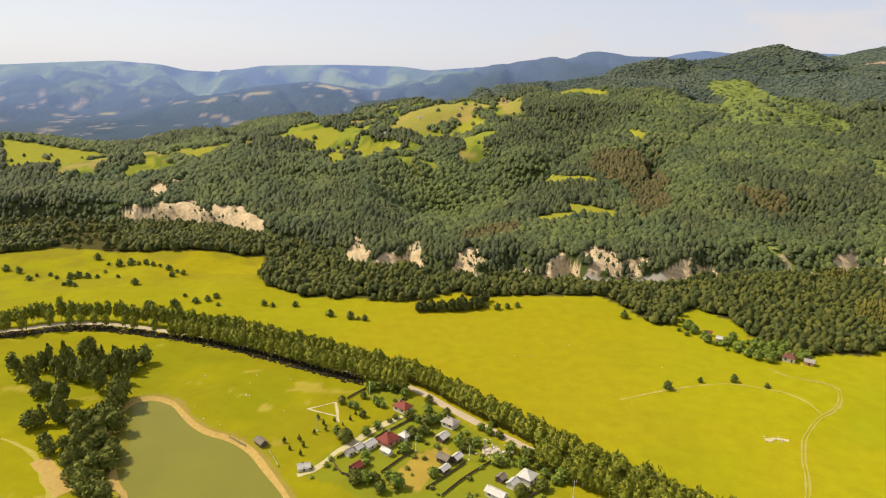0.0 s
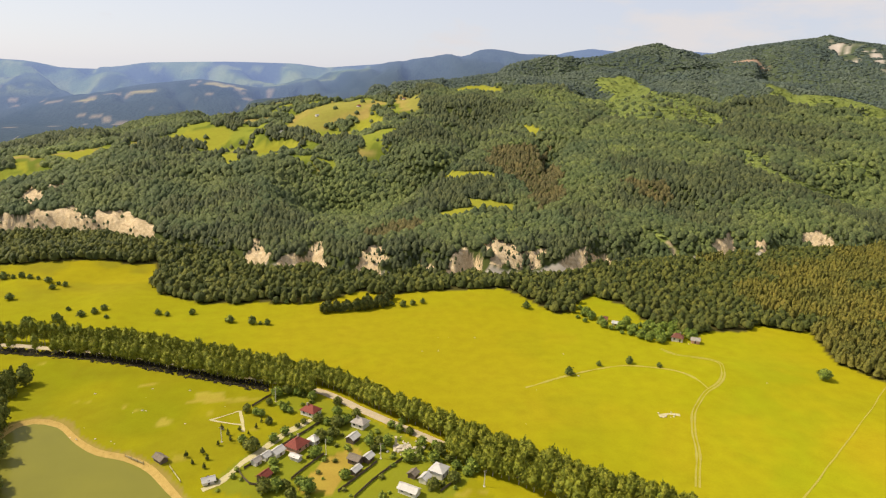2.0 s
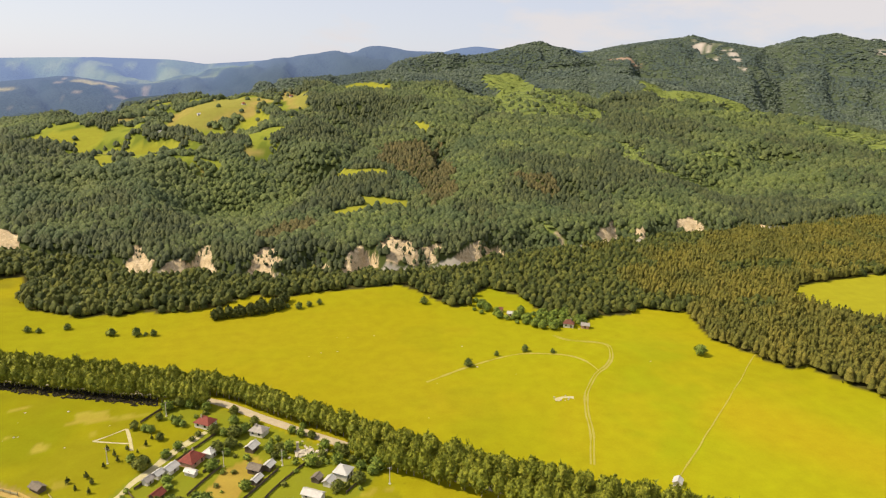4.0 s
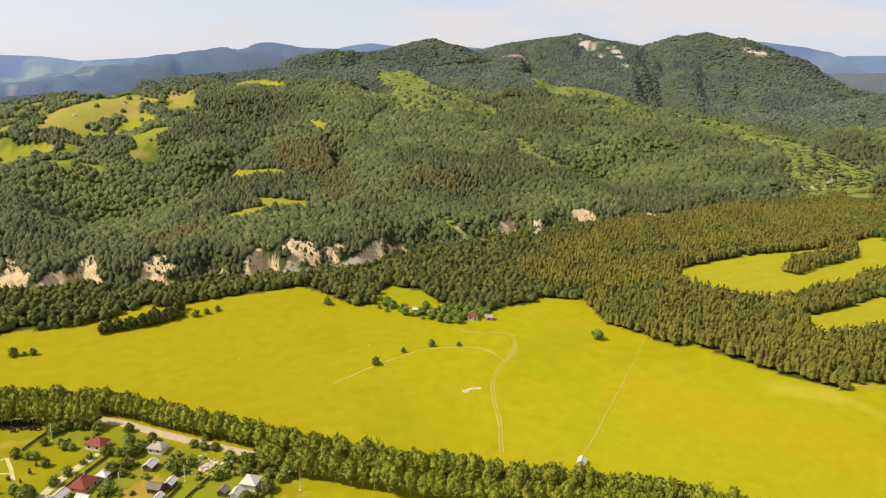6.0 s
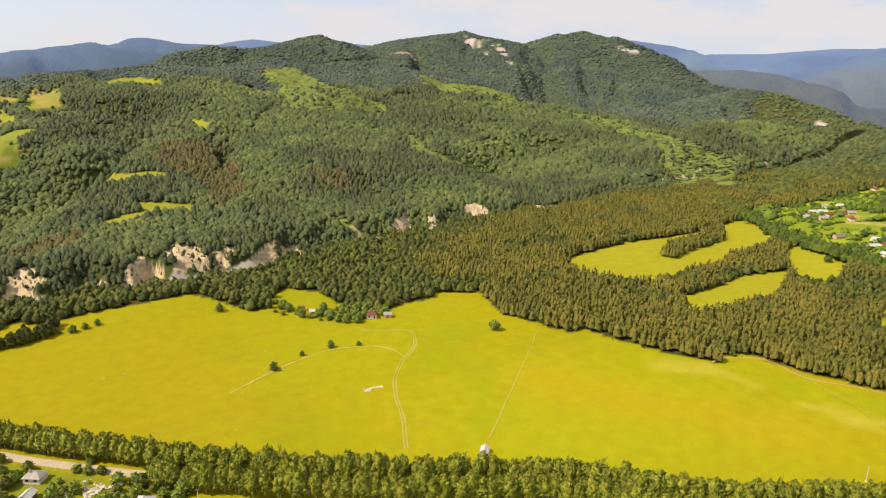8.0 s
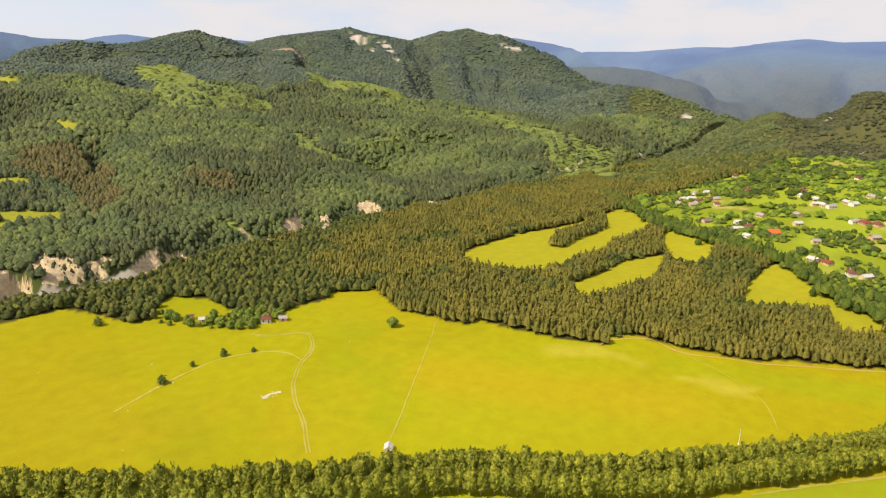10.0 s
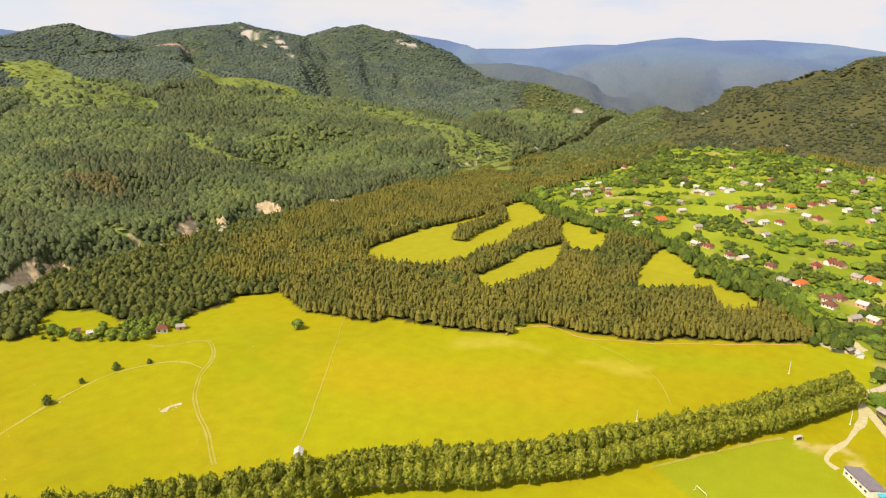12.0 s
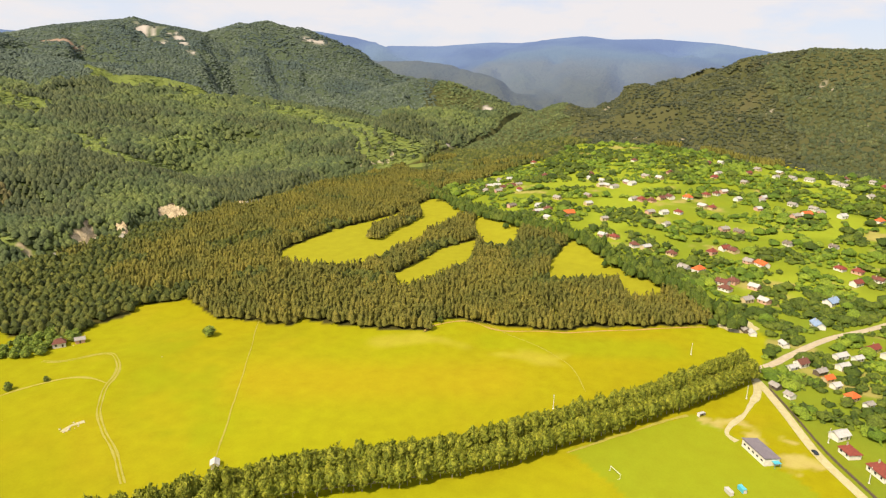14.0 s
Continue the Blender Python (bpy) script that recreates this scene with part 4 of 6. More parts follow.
# houses of the village on the slope: x, y, turn, length, depth, wall height, wall kind, roof kind
def village_list():
    rng = random.Random(5)
    spots = [(940, 435), (946, 423), (872, 394), (874, 383), (858, 366), (863, 355), (869, 347), (842, 334), (846, 386), (839, 365), (750, 272), (760, 263), (882, 232), (881, 223), (880, 214), (907, 204), (903, 196), (833, 177), (833, 167), (835, 155), (848, 146), (856, 137), (835, 95), (833, 84), (945, 187), (942, 168),
             (974, 160), (1053, 121), (1067, 104), (880, 61), (899, 33), (961, 61), (1047, 52), (1036, 23), (1012, 6), (1012, -15), (837, -5), (692, 175), (692, 163), (676, 138), (675, 126), (668, 99), (637, 82), (703, 54), (700, 46), (677, 29), (616, 45), (623, 37),
             (618, 19), (579, 22), (687, 64), (853, -51), (994, -55), (950, -82), (687, -61), (671, -76), (602, 41), (585, 9), (884, 35)]
    red = [(750, 234), (863, 117), (846, -15), (848, -86), (638, 69), (673, 17)]
    rows = []
    for x, y in spots:
        rows.append((x, y, rng.choice((-35, 55)) + rng.uniform(-12, 12), rng.uniform(9, 13), rng.uniform(6.5, 8.5), rng.uniform(2.8, 3.6), rng.choice("wwcp"), rng.choice("ttTTbTtrb")))
    # small houses strung along the lanes
    while len(rows) < 100:
        b0, r0 = rng.uniform(66, 97), rng.uniform(600, 1060)
        x, y = (float(v) for v in polar(b0, r0))
        lane = abs(float(fbm(np.array([b0 * 6]), np.array([r0]), 60, 151, 2)[0]) - 0.5) < 0.035
        if lane and inside(np.array(x), np.array(y), VILLAGE) and float(to_line(np.array(x), np.array(y), BELT)) > 22 and min(math.hypot(x - q[0], y - q[1]) for q in rows) > 14:
            rows.append((x, y, rng.choice((-35, 55)) + rng.uniform(-12, 12), rng.uniform(8, 12), rng.uniform(6, 8), rng.uniform(2.6, 3.4), rng.choice("wwcp"), rng.choice("tttTTbrg")))
    for x, y in red:
        rows.append((x, y, rng.choice((-35, 55)) + rng.uniform(-12, 12), rng.uniform(11, 15), rng.uniform(8, 10), 3.4, "w", "o"))
    return rows


VILLAGE_HOUSES = village_list() + [
    (459, -20, -35, 12, 8, 3.4, "w", "b"), (450, -15, -35, 10, 5, 2.6, "w", "T"), (452, -31, -35, 12, 6, 2.8, "k", "t"), (443, -35, -38, 10, 6, 2.8, "c", "o"), (435, -39, -38, 8, 6, 2.6, "w", "T"),
    (423, -47, -35, 9, 8, 3.0, "c", "o"), (417, -55, -35, 8, 5, 2.5, "w", "t"), (414, -7, 50, 8, 6, 2.6, "k", "t"), (405, -15, 50, 7, 6, 2.6, "w", "t"), (368, -39, -40, 12, 8, 3.2, "w", "T"),
    (352, -43, 35, 11, 9, 3.4, "w", "r"), (340, -56, 35, 16, 11, 3.8, "w", "r"), (487, -43, -38, 14, 7, 3.0, "w", "T"), (469, -44, -38, 12, 7, 3.0, "w", "T"), (512, -62, -35, 20, 8, 3.2, "c", "r"),
    (505, -71, -35, 9, 8, 3.0, "w", "T"), (489, -9, 30, 10, 6, 2.8, "w", "T"), (489, -53, -38, 10, 6, 2.8, "w", "T"), (545, -30, 20, 16, 10, 3.2, "w", "u"), (500, 12, 20, 9, 6, 2.6, "w", "T"),
    (530, -90, -35, 12, 8, 3.0, "w", "r"), (560, -104, -35, 12, 8, 3.0, "w", "T"), (610, -40, -30, 14, 9, 3.0, "w", "u")]

# ---- trees ----
def blob(seed, rings=4, sides=7, jag=0.3, profile="round", bottom=True):
    """A ragged closed crown of unit height and unit radius: corners and triangles."""
    rng = np.random.default_rng(seed)
    v, f = [(0.0, 0.0, 0.0)], []
    for i in range(1, rings + 1):
        h = i / (rings + 1)
        rad = {"round": math.sin(math.pi * h ** 0.8) ** 0.6, "cone": (1.02 - h) * min(1, h * 6) ** 0.5, "pine": (1.0 - h ** 2.4) ** 0.8 * min(1, h * 5) ** 0.4, "fir": 0.62 if h < 0.3 else (1.06 - h) * 1.3, "tall": math.sin(math.pi * h ** 0.75) ** 0.5}[profile]
        for k in range(sides):
            a = 2 * math.pi * (k + 0.5 * (i % 2)) / sides + rng.uniform(-0.25, 0.25)
            q = rad * (1 + rng.uniform(-jag, jag))
            v.append((math.cos(a) * q, math.sin(a) * q, h + rng.uniform(-0.5, 0.5) * jag / (rings + 1) * 1.6))
    v.append((rng.uniform(-0.1, 0.1), rng.uniform(-0.1, 0.1), 1.0))
    for k in range(sides):
        j = (k + 1) % sides
        if bottom:
            f.append((0, 1 + j, 1 + k))
        for i in range(rings - 1):
            a, b, c, d = 1 + i * sides + k, 1 + i * sides + j, 1 + (i + 1) * sides + j, 1 + (i + 1) * sides + k
            f += [(a, b, c), (a, c, d)]
        f.append((1 + (rings - 1) * sides + k, 1 + (rings - 1) * sides + j, len(v) - 1))
    return np.array(v), np.array(f)


def tufts(seed, count, size, profile="round", inner=0.75):
    """Leaf clumps round a crown of unit height and radius, as many small triangles."""
    rng = np.random.default_rng(seed)
    v, f = [], []
    for _ in range(count):
        h = rng.uniform(0.04, 1.0)
        rad = {"round": math.sin(math.pi * min(1, h) ** 0.8) ** 0.6, "cone": 1.02 - h, "pine": (1.0 - h ** 2.4) ** 0.8, "tall": math.sin(math.pi * h ** 0.75) ** 0.5}[profile]
        a, q = rng.uniform(0, 2 * math.pi), rad * rng.uniform(inner, 1.12)
        c = np.array([math.cos(a) * q, math.sin(a) * q, h])
        for _k in range(2):
            d1, d2 = rng.normal(size=3), rng.normal(size=3)
            d1[2] *= 0.5
            d2[2] *= 0.5
            k = len(v)
            v += [c - d1 * size * 0.5, c + d1 * size * 0.6 + d2 * size * 0.2, c + d2 * size * 0.8]
            f.append((k, k + 1, k + 2))
    return np.array(v), np.array(f)


def join(*pieces):
    vs, fs, n = [], [], 0
    for v, f in pieces:
        vs.append(v)
        fs.append(f + n)
        n += len(v)
    return np.concatenate(vs), np.concatenate(fs)


def crown_shape(seed, profile="round", lobes=5, tuft=70, size=0.2, jag=0.32, squash=1.0):
    """A crown made of several ragged lobes with leaf clumps round them."""
    rng = np.random.default_rng(seed)
    pieces = []
    for i in range(lobes):
        v, f = blob(seed * 31 + i, 3, 6, jag)
        h = (i + 0.4) / lobes
        a = i * 2.4 + rng.uniform(0, 1)
        wide = {"round": 0.62, "tall": 0.6, "cone": 0.75 * (1.05 - h)}[profile]
        off = {"round": 0.42 * math.sin(math.pi * (0.15 + 0.8 * h)), "tall": 0.3, "cone": 0.12}[profile]
        tall = {"round": 0.5, "tall": 0.42, "cone": 0.45}[profile]
        pieces.append((v * (wide, wide, tall) + (math.cos(a) * off, math.sin(a) * off, h * (1 - tall)), f))
    pieces.append(tufts(seed + 500, tuft, size, profile))
    v, f = join(*pieces)
    return v * (1, 1, squash), f


def scatter(name, xs, ys, tall, wide, shapes, material, sink=0.5, zs=None, soft=True):
    """One mesh with a copy of some shape at every place."""
    rng = np.random.default_rng(len(xs))
    zs = height(xs, ys) if zs is None else zs
    kind = rng.integers(0, len(shapes), len(xs))
    turn = rng.uniform(0, 2 * math.pi, len(xs))
    vs, fs, n = [], [], 0
    for k, (sv, sf) in enumerate(shapes):
        i = np.where(kind == k)[0]
        if not len(i):
            continue
        c, s = np.cos(turn[i])[:, None], np.sin(turn[i])[:, None]
        w = wide[i][:, None]
        X = (sv[None, :, 0] * c - sv[None, :, 1] * s) * w + xs[i][:, None]
        Y = (sv[None, :, 0] * s + sv[None, :, 1] * c) * w + ys[i][:, None]
        Z = sv[None, :, 2] * tall[i][:, None] + (zs - sink)[i][:, None]
        vs.append(np.stack([X, Y, Z], -1).reshape(-1, 3))
        fs.append((sf[None] + (np.arange(len(i)) * len(sv))[:, None, None]).reshape(-1, 3) + n)
        n += len(i) * len(sv)
    me = tri_mesh(name, np.concatenate(vs), np.concatenate(fs), material)
    me.polygons.foreach_set("use_smooth", np.full(len(me.polygons), soft))
    return new(name, me)


def jitter_grid(b0, b1, r0, r1, gap, seed):
    """Places in a sector, about one to a square of that size."""
    rng = np.random.default_rng(seed)
    xs = np.arange(-r1, r1, gap)
    x, y = np.meshgrid(xs, xs)
    x, y = x.ravel() + rng.uniform(-0.45, 0.45, x.size) * gap, y.ravel() + rng.uniform(-0.45, 0.45, y.size) * gap
    r, b = np.hypot(x, y), np.degrees(np.arctan2(x, y))
    k = (b > b0) & (b < b1) & (r > r0) & (r < r1)
    return x[k], y[k], rng


def make_forests():
    # pines behind the plain
    x, y, rng = jitter_grid(-45, 90, 430, 1350, 4.0, 101)
    r, b, rr, wood, slope, village = zones(x, y)
    free = np.zeros(len(x), bool)
    for g in GLADES:
        free |= inside(x, y, g) | inside(x * (1 + 26 / r), y * (1 + 26 / r), g)
    free &= ~inside(x * (1 + 8 / r), y * (1 + 8 / r), GROVE)
    clear = (b < -27) & (fbm(x, y, 60, 71, 3) > 0.44)
    scrub = (b < 0) & (r > np.interp(b, BACK_B, BACK_R)) & (rng.uniform(size=len(x)) < np.where(clear, 0.16, 0.9))
    k = wood & ~free & (r < rr - 34) & ((b > -16.8 + 1.6 * vnoise(x, y, 22, 29)) | scrub) & (rng.uniform(size=len(x)) < 0.96)
    pine = k & (b > 24 + 18 * vnoise(x, y, 60, 3)) & ((r < rr - 60) | (vnoise(x, y, 50, 8) > 0.5)) & (fbm(x, y, 45, 15, 2) < 0.66 + 0.3 * (r < 520)) & ((to_line(x, y, BELT) > 13) | (r > 900))
    leafy = k & ~pine & (to_line(x, y, BELT) > 13) & (rng.uniform(size=len(x)) < 0.62)
    cones = [join(blob(200 + i, 3, 5, 0.3, ("fir", "fir", "pine")[i % 3], False), tufts(260 + i, 3, 0.40, "pine")) for i in range(8)]
    n = pine.sum()
    tagged(scatter("pine_wood", x[pine], y[pine], rng.uniform(8.5, 12.5, n), rng.uniform(2.5, 3.4, n), cones, M_PINE), "dense planted pine wood of brownish green trees", "forest", kind="stuff")
    rounds = [join(blob(300 + i, 3, 6, 0.34, "round", False), tufts(360 + i, 5, 0.38)) for i in range(6)]
    n = leafy.sum()
    tagged(scatter("river_wood", x[leafy], y[leafy], rng.uniform(6.5, 10.5, n), rng.uniform(2.6, 3.9, n), rounds, M_LEAF_DARK), "dark mixed wood along the river bank", "forest", kind="stuff")
    # slope over the river
    x, y, rng = jitter_grid(-45, 76, 560, 1760, 4.7, 103)
    z, rock = land(x, y)
    r, b, rr, wood, slope, village = zones(x, y)
    bare = (in_any(x, y, MEADOWS, 10) | in_any(x, y, HILL_PASTURE, 10)) & (rng.uniform(size=len(x)) > 0.015)
    k = slope & (r > rr + 12) & ((rock < 0.35) | (fbm(x, y, 20, 95, 2) > 0.62)) & ~in_any(x, y, SLIPS, 7) & ~bare
    k &= rng.uniform(size=len(x)) < np.interp(r, [600, 950, 1400], [1.0, 0.85, 0.52])
    hamlet = in_any(x, y, HAMLET, 40)
    k &= ~hamlet | (fbm(x, y, 40, 81, 3) > 0.46)
    x, y, z = x[k], y[k], z[k]
    fresh = in_any(x, y, YOUNG)
    young = fresh & (rng.uniform(size=len(x)) > 0.05)
    n = len(x)
    size = np.where(land(x, y)[1] > 0.35, 0.4, 1.0) * np.exp(rng.normal(0, 0.22, n)) * (0.85 + 0.35 * fbm(x, y, 90, 85, 2))
    room = np.interp(np.hypot(x, y), [600, 950, 1400], [1.0, 1.1, 1.4])
    tall, wide = 8.6 * size ** 0.7 * room ** 0.5, 3.2 * size * room
    rounds = [blob(400 + i, 2, 6, 0.26, "round", False) for i in range(10)]
    rr2, bb = np.hypot(x, y), np.degrees(np.arctan2(x, y))
    brown = ~young & in_any(x, y, BROWN)
    tone = fbm(x, y, 150, 187, 4) + 0.10 * (rng.uniform(size=n) - 0.5) + 0.03 * smooth(6, 22, bb) + 0.05 * smooth(8, -8, bb)
    tone = tone - 0.12 * in_any(x, y, LIGHT_WOOD, 40) + 0.11 * smooth(980, 760, rr2) * smooth(27, 21, bb)
    stand = ~young & ~brown & (tone > 0.575)
    pale = ~young & ~brown & (tone < 0.40)
    o = ~young & ~stand & ~brown & ~pale
    tagged(scatter("beech_forest", x[o], y[o], tall[o], wide[o], rounds, M_FOREST, 3.0, z[o]), "dense green broadleaf forest on the hillside", "forest", kind="stuff")
    spires = [blob(480 + i, 2, 5, 0.22, "pine", False) for i in range(8)]
    tagged(scatter("conifer_stand", x[stand], y[stand], tall[stand] * 1.05, wide[stand] * 0.9, spires, M_STAND, 2.4, z[stand]), "dark conifer stands in the hillside forest", "forest", kind="stuff")
    tagged(scatter("conifer_stand", x[brown], y[brown], tall[brown] * 0.95, wide[brown] * 0.9, spires, M_BROWN, 2.4, z[brown]), "reddish brown larch stands on the slope", "forest", kind="stuff")
    tagged(scatter("beech_forest", x[pale], y[pale], tall[pale] * 0.9, wide[pale], rounds, M_FOREST_PALE, 3.0, z[pale]), "lighter green broadleaf trees on the hillside", "forest", kind="stuff")
    low_bush = [blob(700 + i, 2, 5, 0.3, "round", False) for i in range(5)]
    tagged(scatter("young_growth", x[young], y[young], tall[young] * 0.1, wide[young] * 0.9, low_bush, M_YOUNG, 0.5, z[young]), "bright young growth on cleared slopes", "forest", kind="stuff")
    # mountains
    x, y, rng = jitter_grid(-9, 112, 1050, 3130, 8.6, 107)
    z, rock = land(x, y)
    r, b, rr, wood, slope, village = zones(x, y)
    bare = np.maximum(in_any(x, y, MEADOWS, 10), patches(x, y, CRAGS))
    k = ~village & ((r > 1760) | (b > 60)) & (bare < rng.uniform(0.1, 0.9, len(x))) & ((r > rr) | (b > 60))
    k &= r < np.interp(b, START_B, START_R)
    k &= rng.uniform(size=len(x)) < np.interp(r, [1400, 3000], [0.92, 0.46])
    x, y, z, r, b = x[k], y[k], z[k], r[k], b[k]
    n = len(x)
    low = [blob(600 + i, 2, 5, 0.32, "round", False) for i in range(8)]
    fresh = in_any(x, y, YOUNG)
    wide = np.interp(r, [1400, 3000], [4.4, 7.6]) * rng.uniform(0.7, 1.3, n)
    tall = rng.uniform(5.5, 10, n) * np.interp(r, [1400, 2800], [1.0, 0.8])
    dry = (b > 69 + 6 * vnoise(x, y, 120, 93)) & (r < 2350)
    hill = ~dry & ~fresh & (b > 57 + 6 * vnoise(x, y, 150, 97))
    dark = dry & (b + 14 * (fbm(x, y, 260, 99, 3) - 0.5) > 88)
    thin = dry & ~dark & (fbm(b * 30, r * 0.5, 60, 79, 4) + 0.5 * (rng.uniform(size=n) - 0.5) > 0.79)
    dry = dry & ~dark & ~thin
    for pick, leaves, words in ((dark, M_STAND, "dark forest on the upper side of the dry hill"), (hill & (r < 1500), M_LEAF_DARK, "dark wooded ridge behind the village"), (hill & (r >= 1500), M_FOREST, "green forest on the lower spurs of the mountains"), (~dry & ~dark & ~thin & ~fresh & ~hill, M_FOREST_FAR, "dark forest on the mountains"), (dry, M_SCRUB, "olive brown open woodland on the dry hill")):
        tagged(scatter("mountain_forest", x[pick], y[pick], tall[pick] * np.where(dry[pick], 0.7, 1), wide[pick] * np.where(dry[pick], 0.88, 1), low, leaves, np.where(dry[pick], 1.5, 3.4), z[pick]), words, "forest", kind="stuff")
    tagged(scatter("young_growth", x[fresh], y[fresh], tall[fresh] * 0.1, wide[fresh] * 0.9, low_bush, M_YOUNG, 0.5, z[fresh]), "bright young growth on the mountain spur", "forest", kind="stuff")
    # hedges and orchards of the village
    xa, ya, rng = jitter_grid(56, 118, 380, 640, 3.7, 109)
    xb, yb, rng = jitter_grid(56, 118, 640, 1260, 5.2, 110)
    x, y = np.concatenate([xa, xb]), np.concatenate([ya, yb])
    v = inside(x, y, VILLAGE)
    bb, rv = np.degrees(np.arctan2(x, y)), np.hypot(x, y)
    lines = np.minimum(np.abs(fbm(bb * 6, rv, 46, 121, 2) - 0.5), np.abs(fbm(x, y, 75, 127, 2) - 0.5)) * 2
    clump = fbm(bb * 8, rv, 110, 131, 3)
    k = v & ((lines < 0.075) | ((clump > 0.445 - 0.06 * smooth(700, 480, rv)) & (fbm(x, y, 22, 133, 2) > 0.47))) & (rng.uniform(size=len(x)) < 0.88) & (to_line(x, y, VILLAGE_STREET) > 7) & (to_line(x, y, LANE) > 6) & (np.hypot(x - 511, y - 25) > 24)
    for hx, hy, *_rest in VILLAGE_HOUSES:
        k &= np.hypot(x - hx, y - hy) > 7.5
    x, y = x[k], y[k]
    n = len(x)
    tall = rng.uniform(1.8, 4.6, n) * (1 + 0.8 * (rng.uniform(size=n) > 0.86)) * np.interp(np.hypot(x, y), [400, 700], [0.85, 1.1])
    shrubby = [join(blob(640 + i, 2, 6, 0.34, "round", False), tufts(650 + i, 3, 0.45)) for i in range(8)]
    dark = fbm(x, y, 40, 141, 2) + 0.3 * (rng.uniform(size=n) - 0.5) > 0.52
    for pick, leaves, words in ((~dark, M_ORCHARD, "bright green garden trees and hedges among the houses"), (dark, M_WALNUT, "darker walnut trees and hedges among the houses")):
        tagged(scatter("orchard", x[pick], y[pick], tall[pick], tall[pick] * rng.uniform(0.6, 0.9, pick.sum()), shrubby, leaves, 0.4), words, "trees", kind="stuff")
    # tall trees along the road above the pine wood
    p = BELT[::1]
    q = np.concatenate([p + rng.normal(size=p.shape) * 5 for _ in range(6)])
    q = q[np.hypot(q[:, 0], q[:, 1]) < 1050]
    n = len(q)
    tagged(scatter("tree_belt", q[:, 0], q[:, 1], rng.uniform(7, 14, n), rng.uniform(2.6, 4.4, n), shrubby, M_WALNUT, 0.4), "dense belt of tall roadside trees", "trees", kind="stuff")


make_forests()


# ---- single trees: each a thing with trunk and crown ----
def trunk_mesh(name, tall, rad, seed, sides=6, limbs=3, bark=None):
    """A tapered, slightly bent trunk with a few limbs."""
    rng = random.Random(seed)
    v, f = [], []

    def tube(a, b, ra, rb):
        a, b = Vector(a), Vector(b)
        z = (b - a).normalized()
        u = z.orthogonal().normalized()
        w = z.cross(u)
        k = len(v)
        for p, r in ((a, ra), (b, rb)):
            for i in range(sides):
                t = 2 * math.pi * i / sides
                v.append(p + u * math.cos(t) * r + w * math.sin(t) * r)
        for i in range(sides):
            j = (i + 1) % sides
            f.append((k + i, k + j, k + sides + j, k + sides + i))
        f.append(tuple(range(k + sides, k + 2 * sides)))
    bend = Vector((rng.uniform(-0.3, 0.3), rng.uniform(-0.3, 0.3), tall * 0.5))
    tip = Vector((bend.x * 1.6, bend.y * 1.6, tall))
    tube((0, 0, -0.4), bend, rad, rad * 0.75)
    tube(bend, tip, rad * 0.75, rad * 0.3)
    for i in range(limbs):
        a = rng.uniform(0, 6.28)
        base = bend.lerp(tip, 0.2 + 0.6 * i / limbs)
        tube(base, base + Vector((math.cos(a), math.sin(a), 0.9)) * tall * 0.22, rad * 0.4, rad * 0.15)
    return mesh_of(name, v, f, bark or M_BARK)


def crown_mesh(seed, tall, wide, base, material, profile="round", lobes=7, tuft=120, size=0.2):
    v, f = crown_shape(seed, profile, lobes, tuft, size)
    v = v * (wide, wide, tall - base) + (0, 0, base)
    me = tri_mesh("crown", v, f, material)
    me.polygons.foreach_set("use_smooth", np.ones(len(f), bool))
    return me


def tree_master(name, seed, tall, wide, base, material, label, category, group, profile="round", lobes=7, tuft=120, size=0.2, trunk=0.22):
    e = new(name)
    part("trunk", trunk_mesh("trunk", base + (tall - base) * 0.6, trunk, seed, bark=M_PALE_BARK if name == "poplar" else None), e)
    part("crown", crown_mesh(seed, tall, wide, base, material, profile, lobes, tuft, size), e)
    return tagged(e, label, category, group)


def plant(masters, spots, seed, lo=0.85, hi=1.15, used=None):
    """Copies of the masters at the places; each master itself takes the first ones."""
    rng = random.Random(seed)
    for i, (x, y) in enumerate(spots):
        s = rng.uniform(lo, hi)
        m = pose(x, y, float(height(x, y)) - 0.1, 0, 0, rng.uniform(0, 360))
        src = masters[i % len(masters)]
        ob = src if i < len(masters) else copy_thing(src, m)
        ob.matrix_basis = m @ Matrix.Diagonal((s * rng.uniform(0.92, 1.08), s, s * rng.uniform(0.9, 1.12), 1))


def offset_line(line, off):
    t = np.gradient(line, axis=0)
    t /= np.linalg.norm(t, axis=1)[:, None]
    return line + np.stack([-t[:, 1], t[:, 0]], 1) * off


def spaced(line, gap, rng, wob=0.6, skip=0.0):
    d = np.concatenate([[0], np.cumsum(np.linalg.norm(np.diff(line, axis=0), axis=1))])
    s = np.arange(0, d[-1], gap)
    p = np.stack([np.interp(s, d, line[:, 0]), np.interp(s, d, line[:, 1])], 1) + rng.normal(size=(len(s), 2)) * wob
    return p[rng.uniform(size=len(p)) >= skip]


rng_rows = np.random.default_rng(17)
far_row = spaced(offset_line(MAIN_ROAD, 6.5), 4.1, rng_rows, 0.7, 0.03)
far_row = far_row[(far_row[:, 0] > -345) & (far_row[:, 0] < 436)]
near_row = spaced(offset_line(MAIN_ROAD, -7.0), 4.1, rng_rows, 0.7, 0.03)
near_row = near_row[((near_row[:, 0] > 48) & (near_row[:, 0] < 418)) | ((near_row[:, 0] > -185) & (near_row[:, 0] < -20))]
thin_end = spaced(offset_line(MAIN_ROAD, -7.0), 9.0, rng_rows, 1.0, 0.3)
thin_end = thin_end[(thin_end[:, 0] > -300) & (thin_end[:, 0] < -185)]
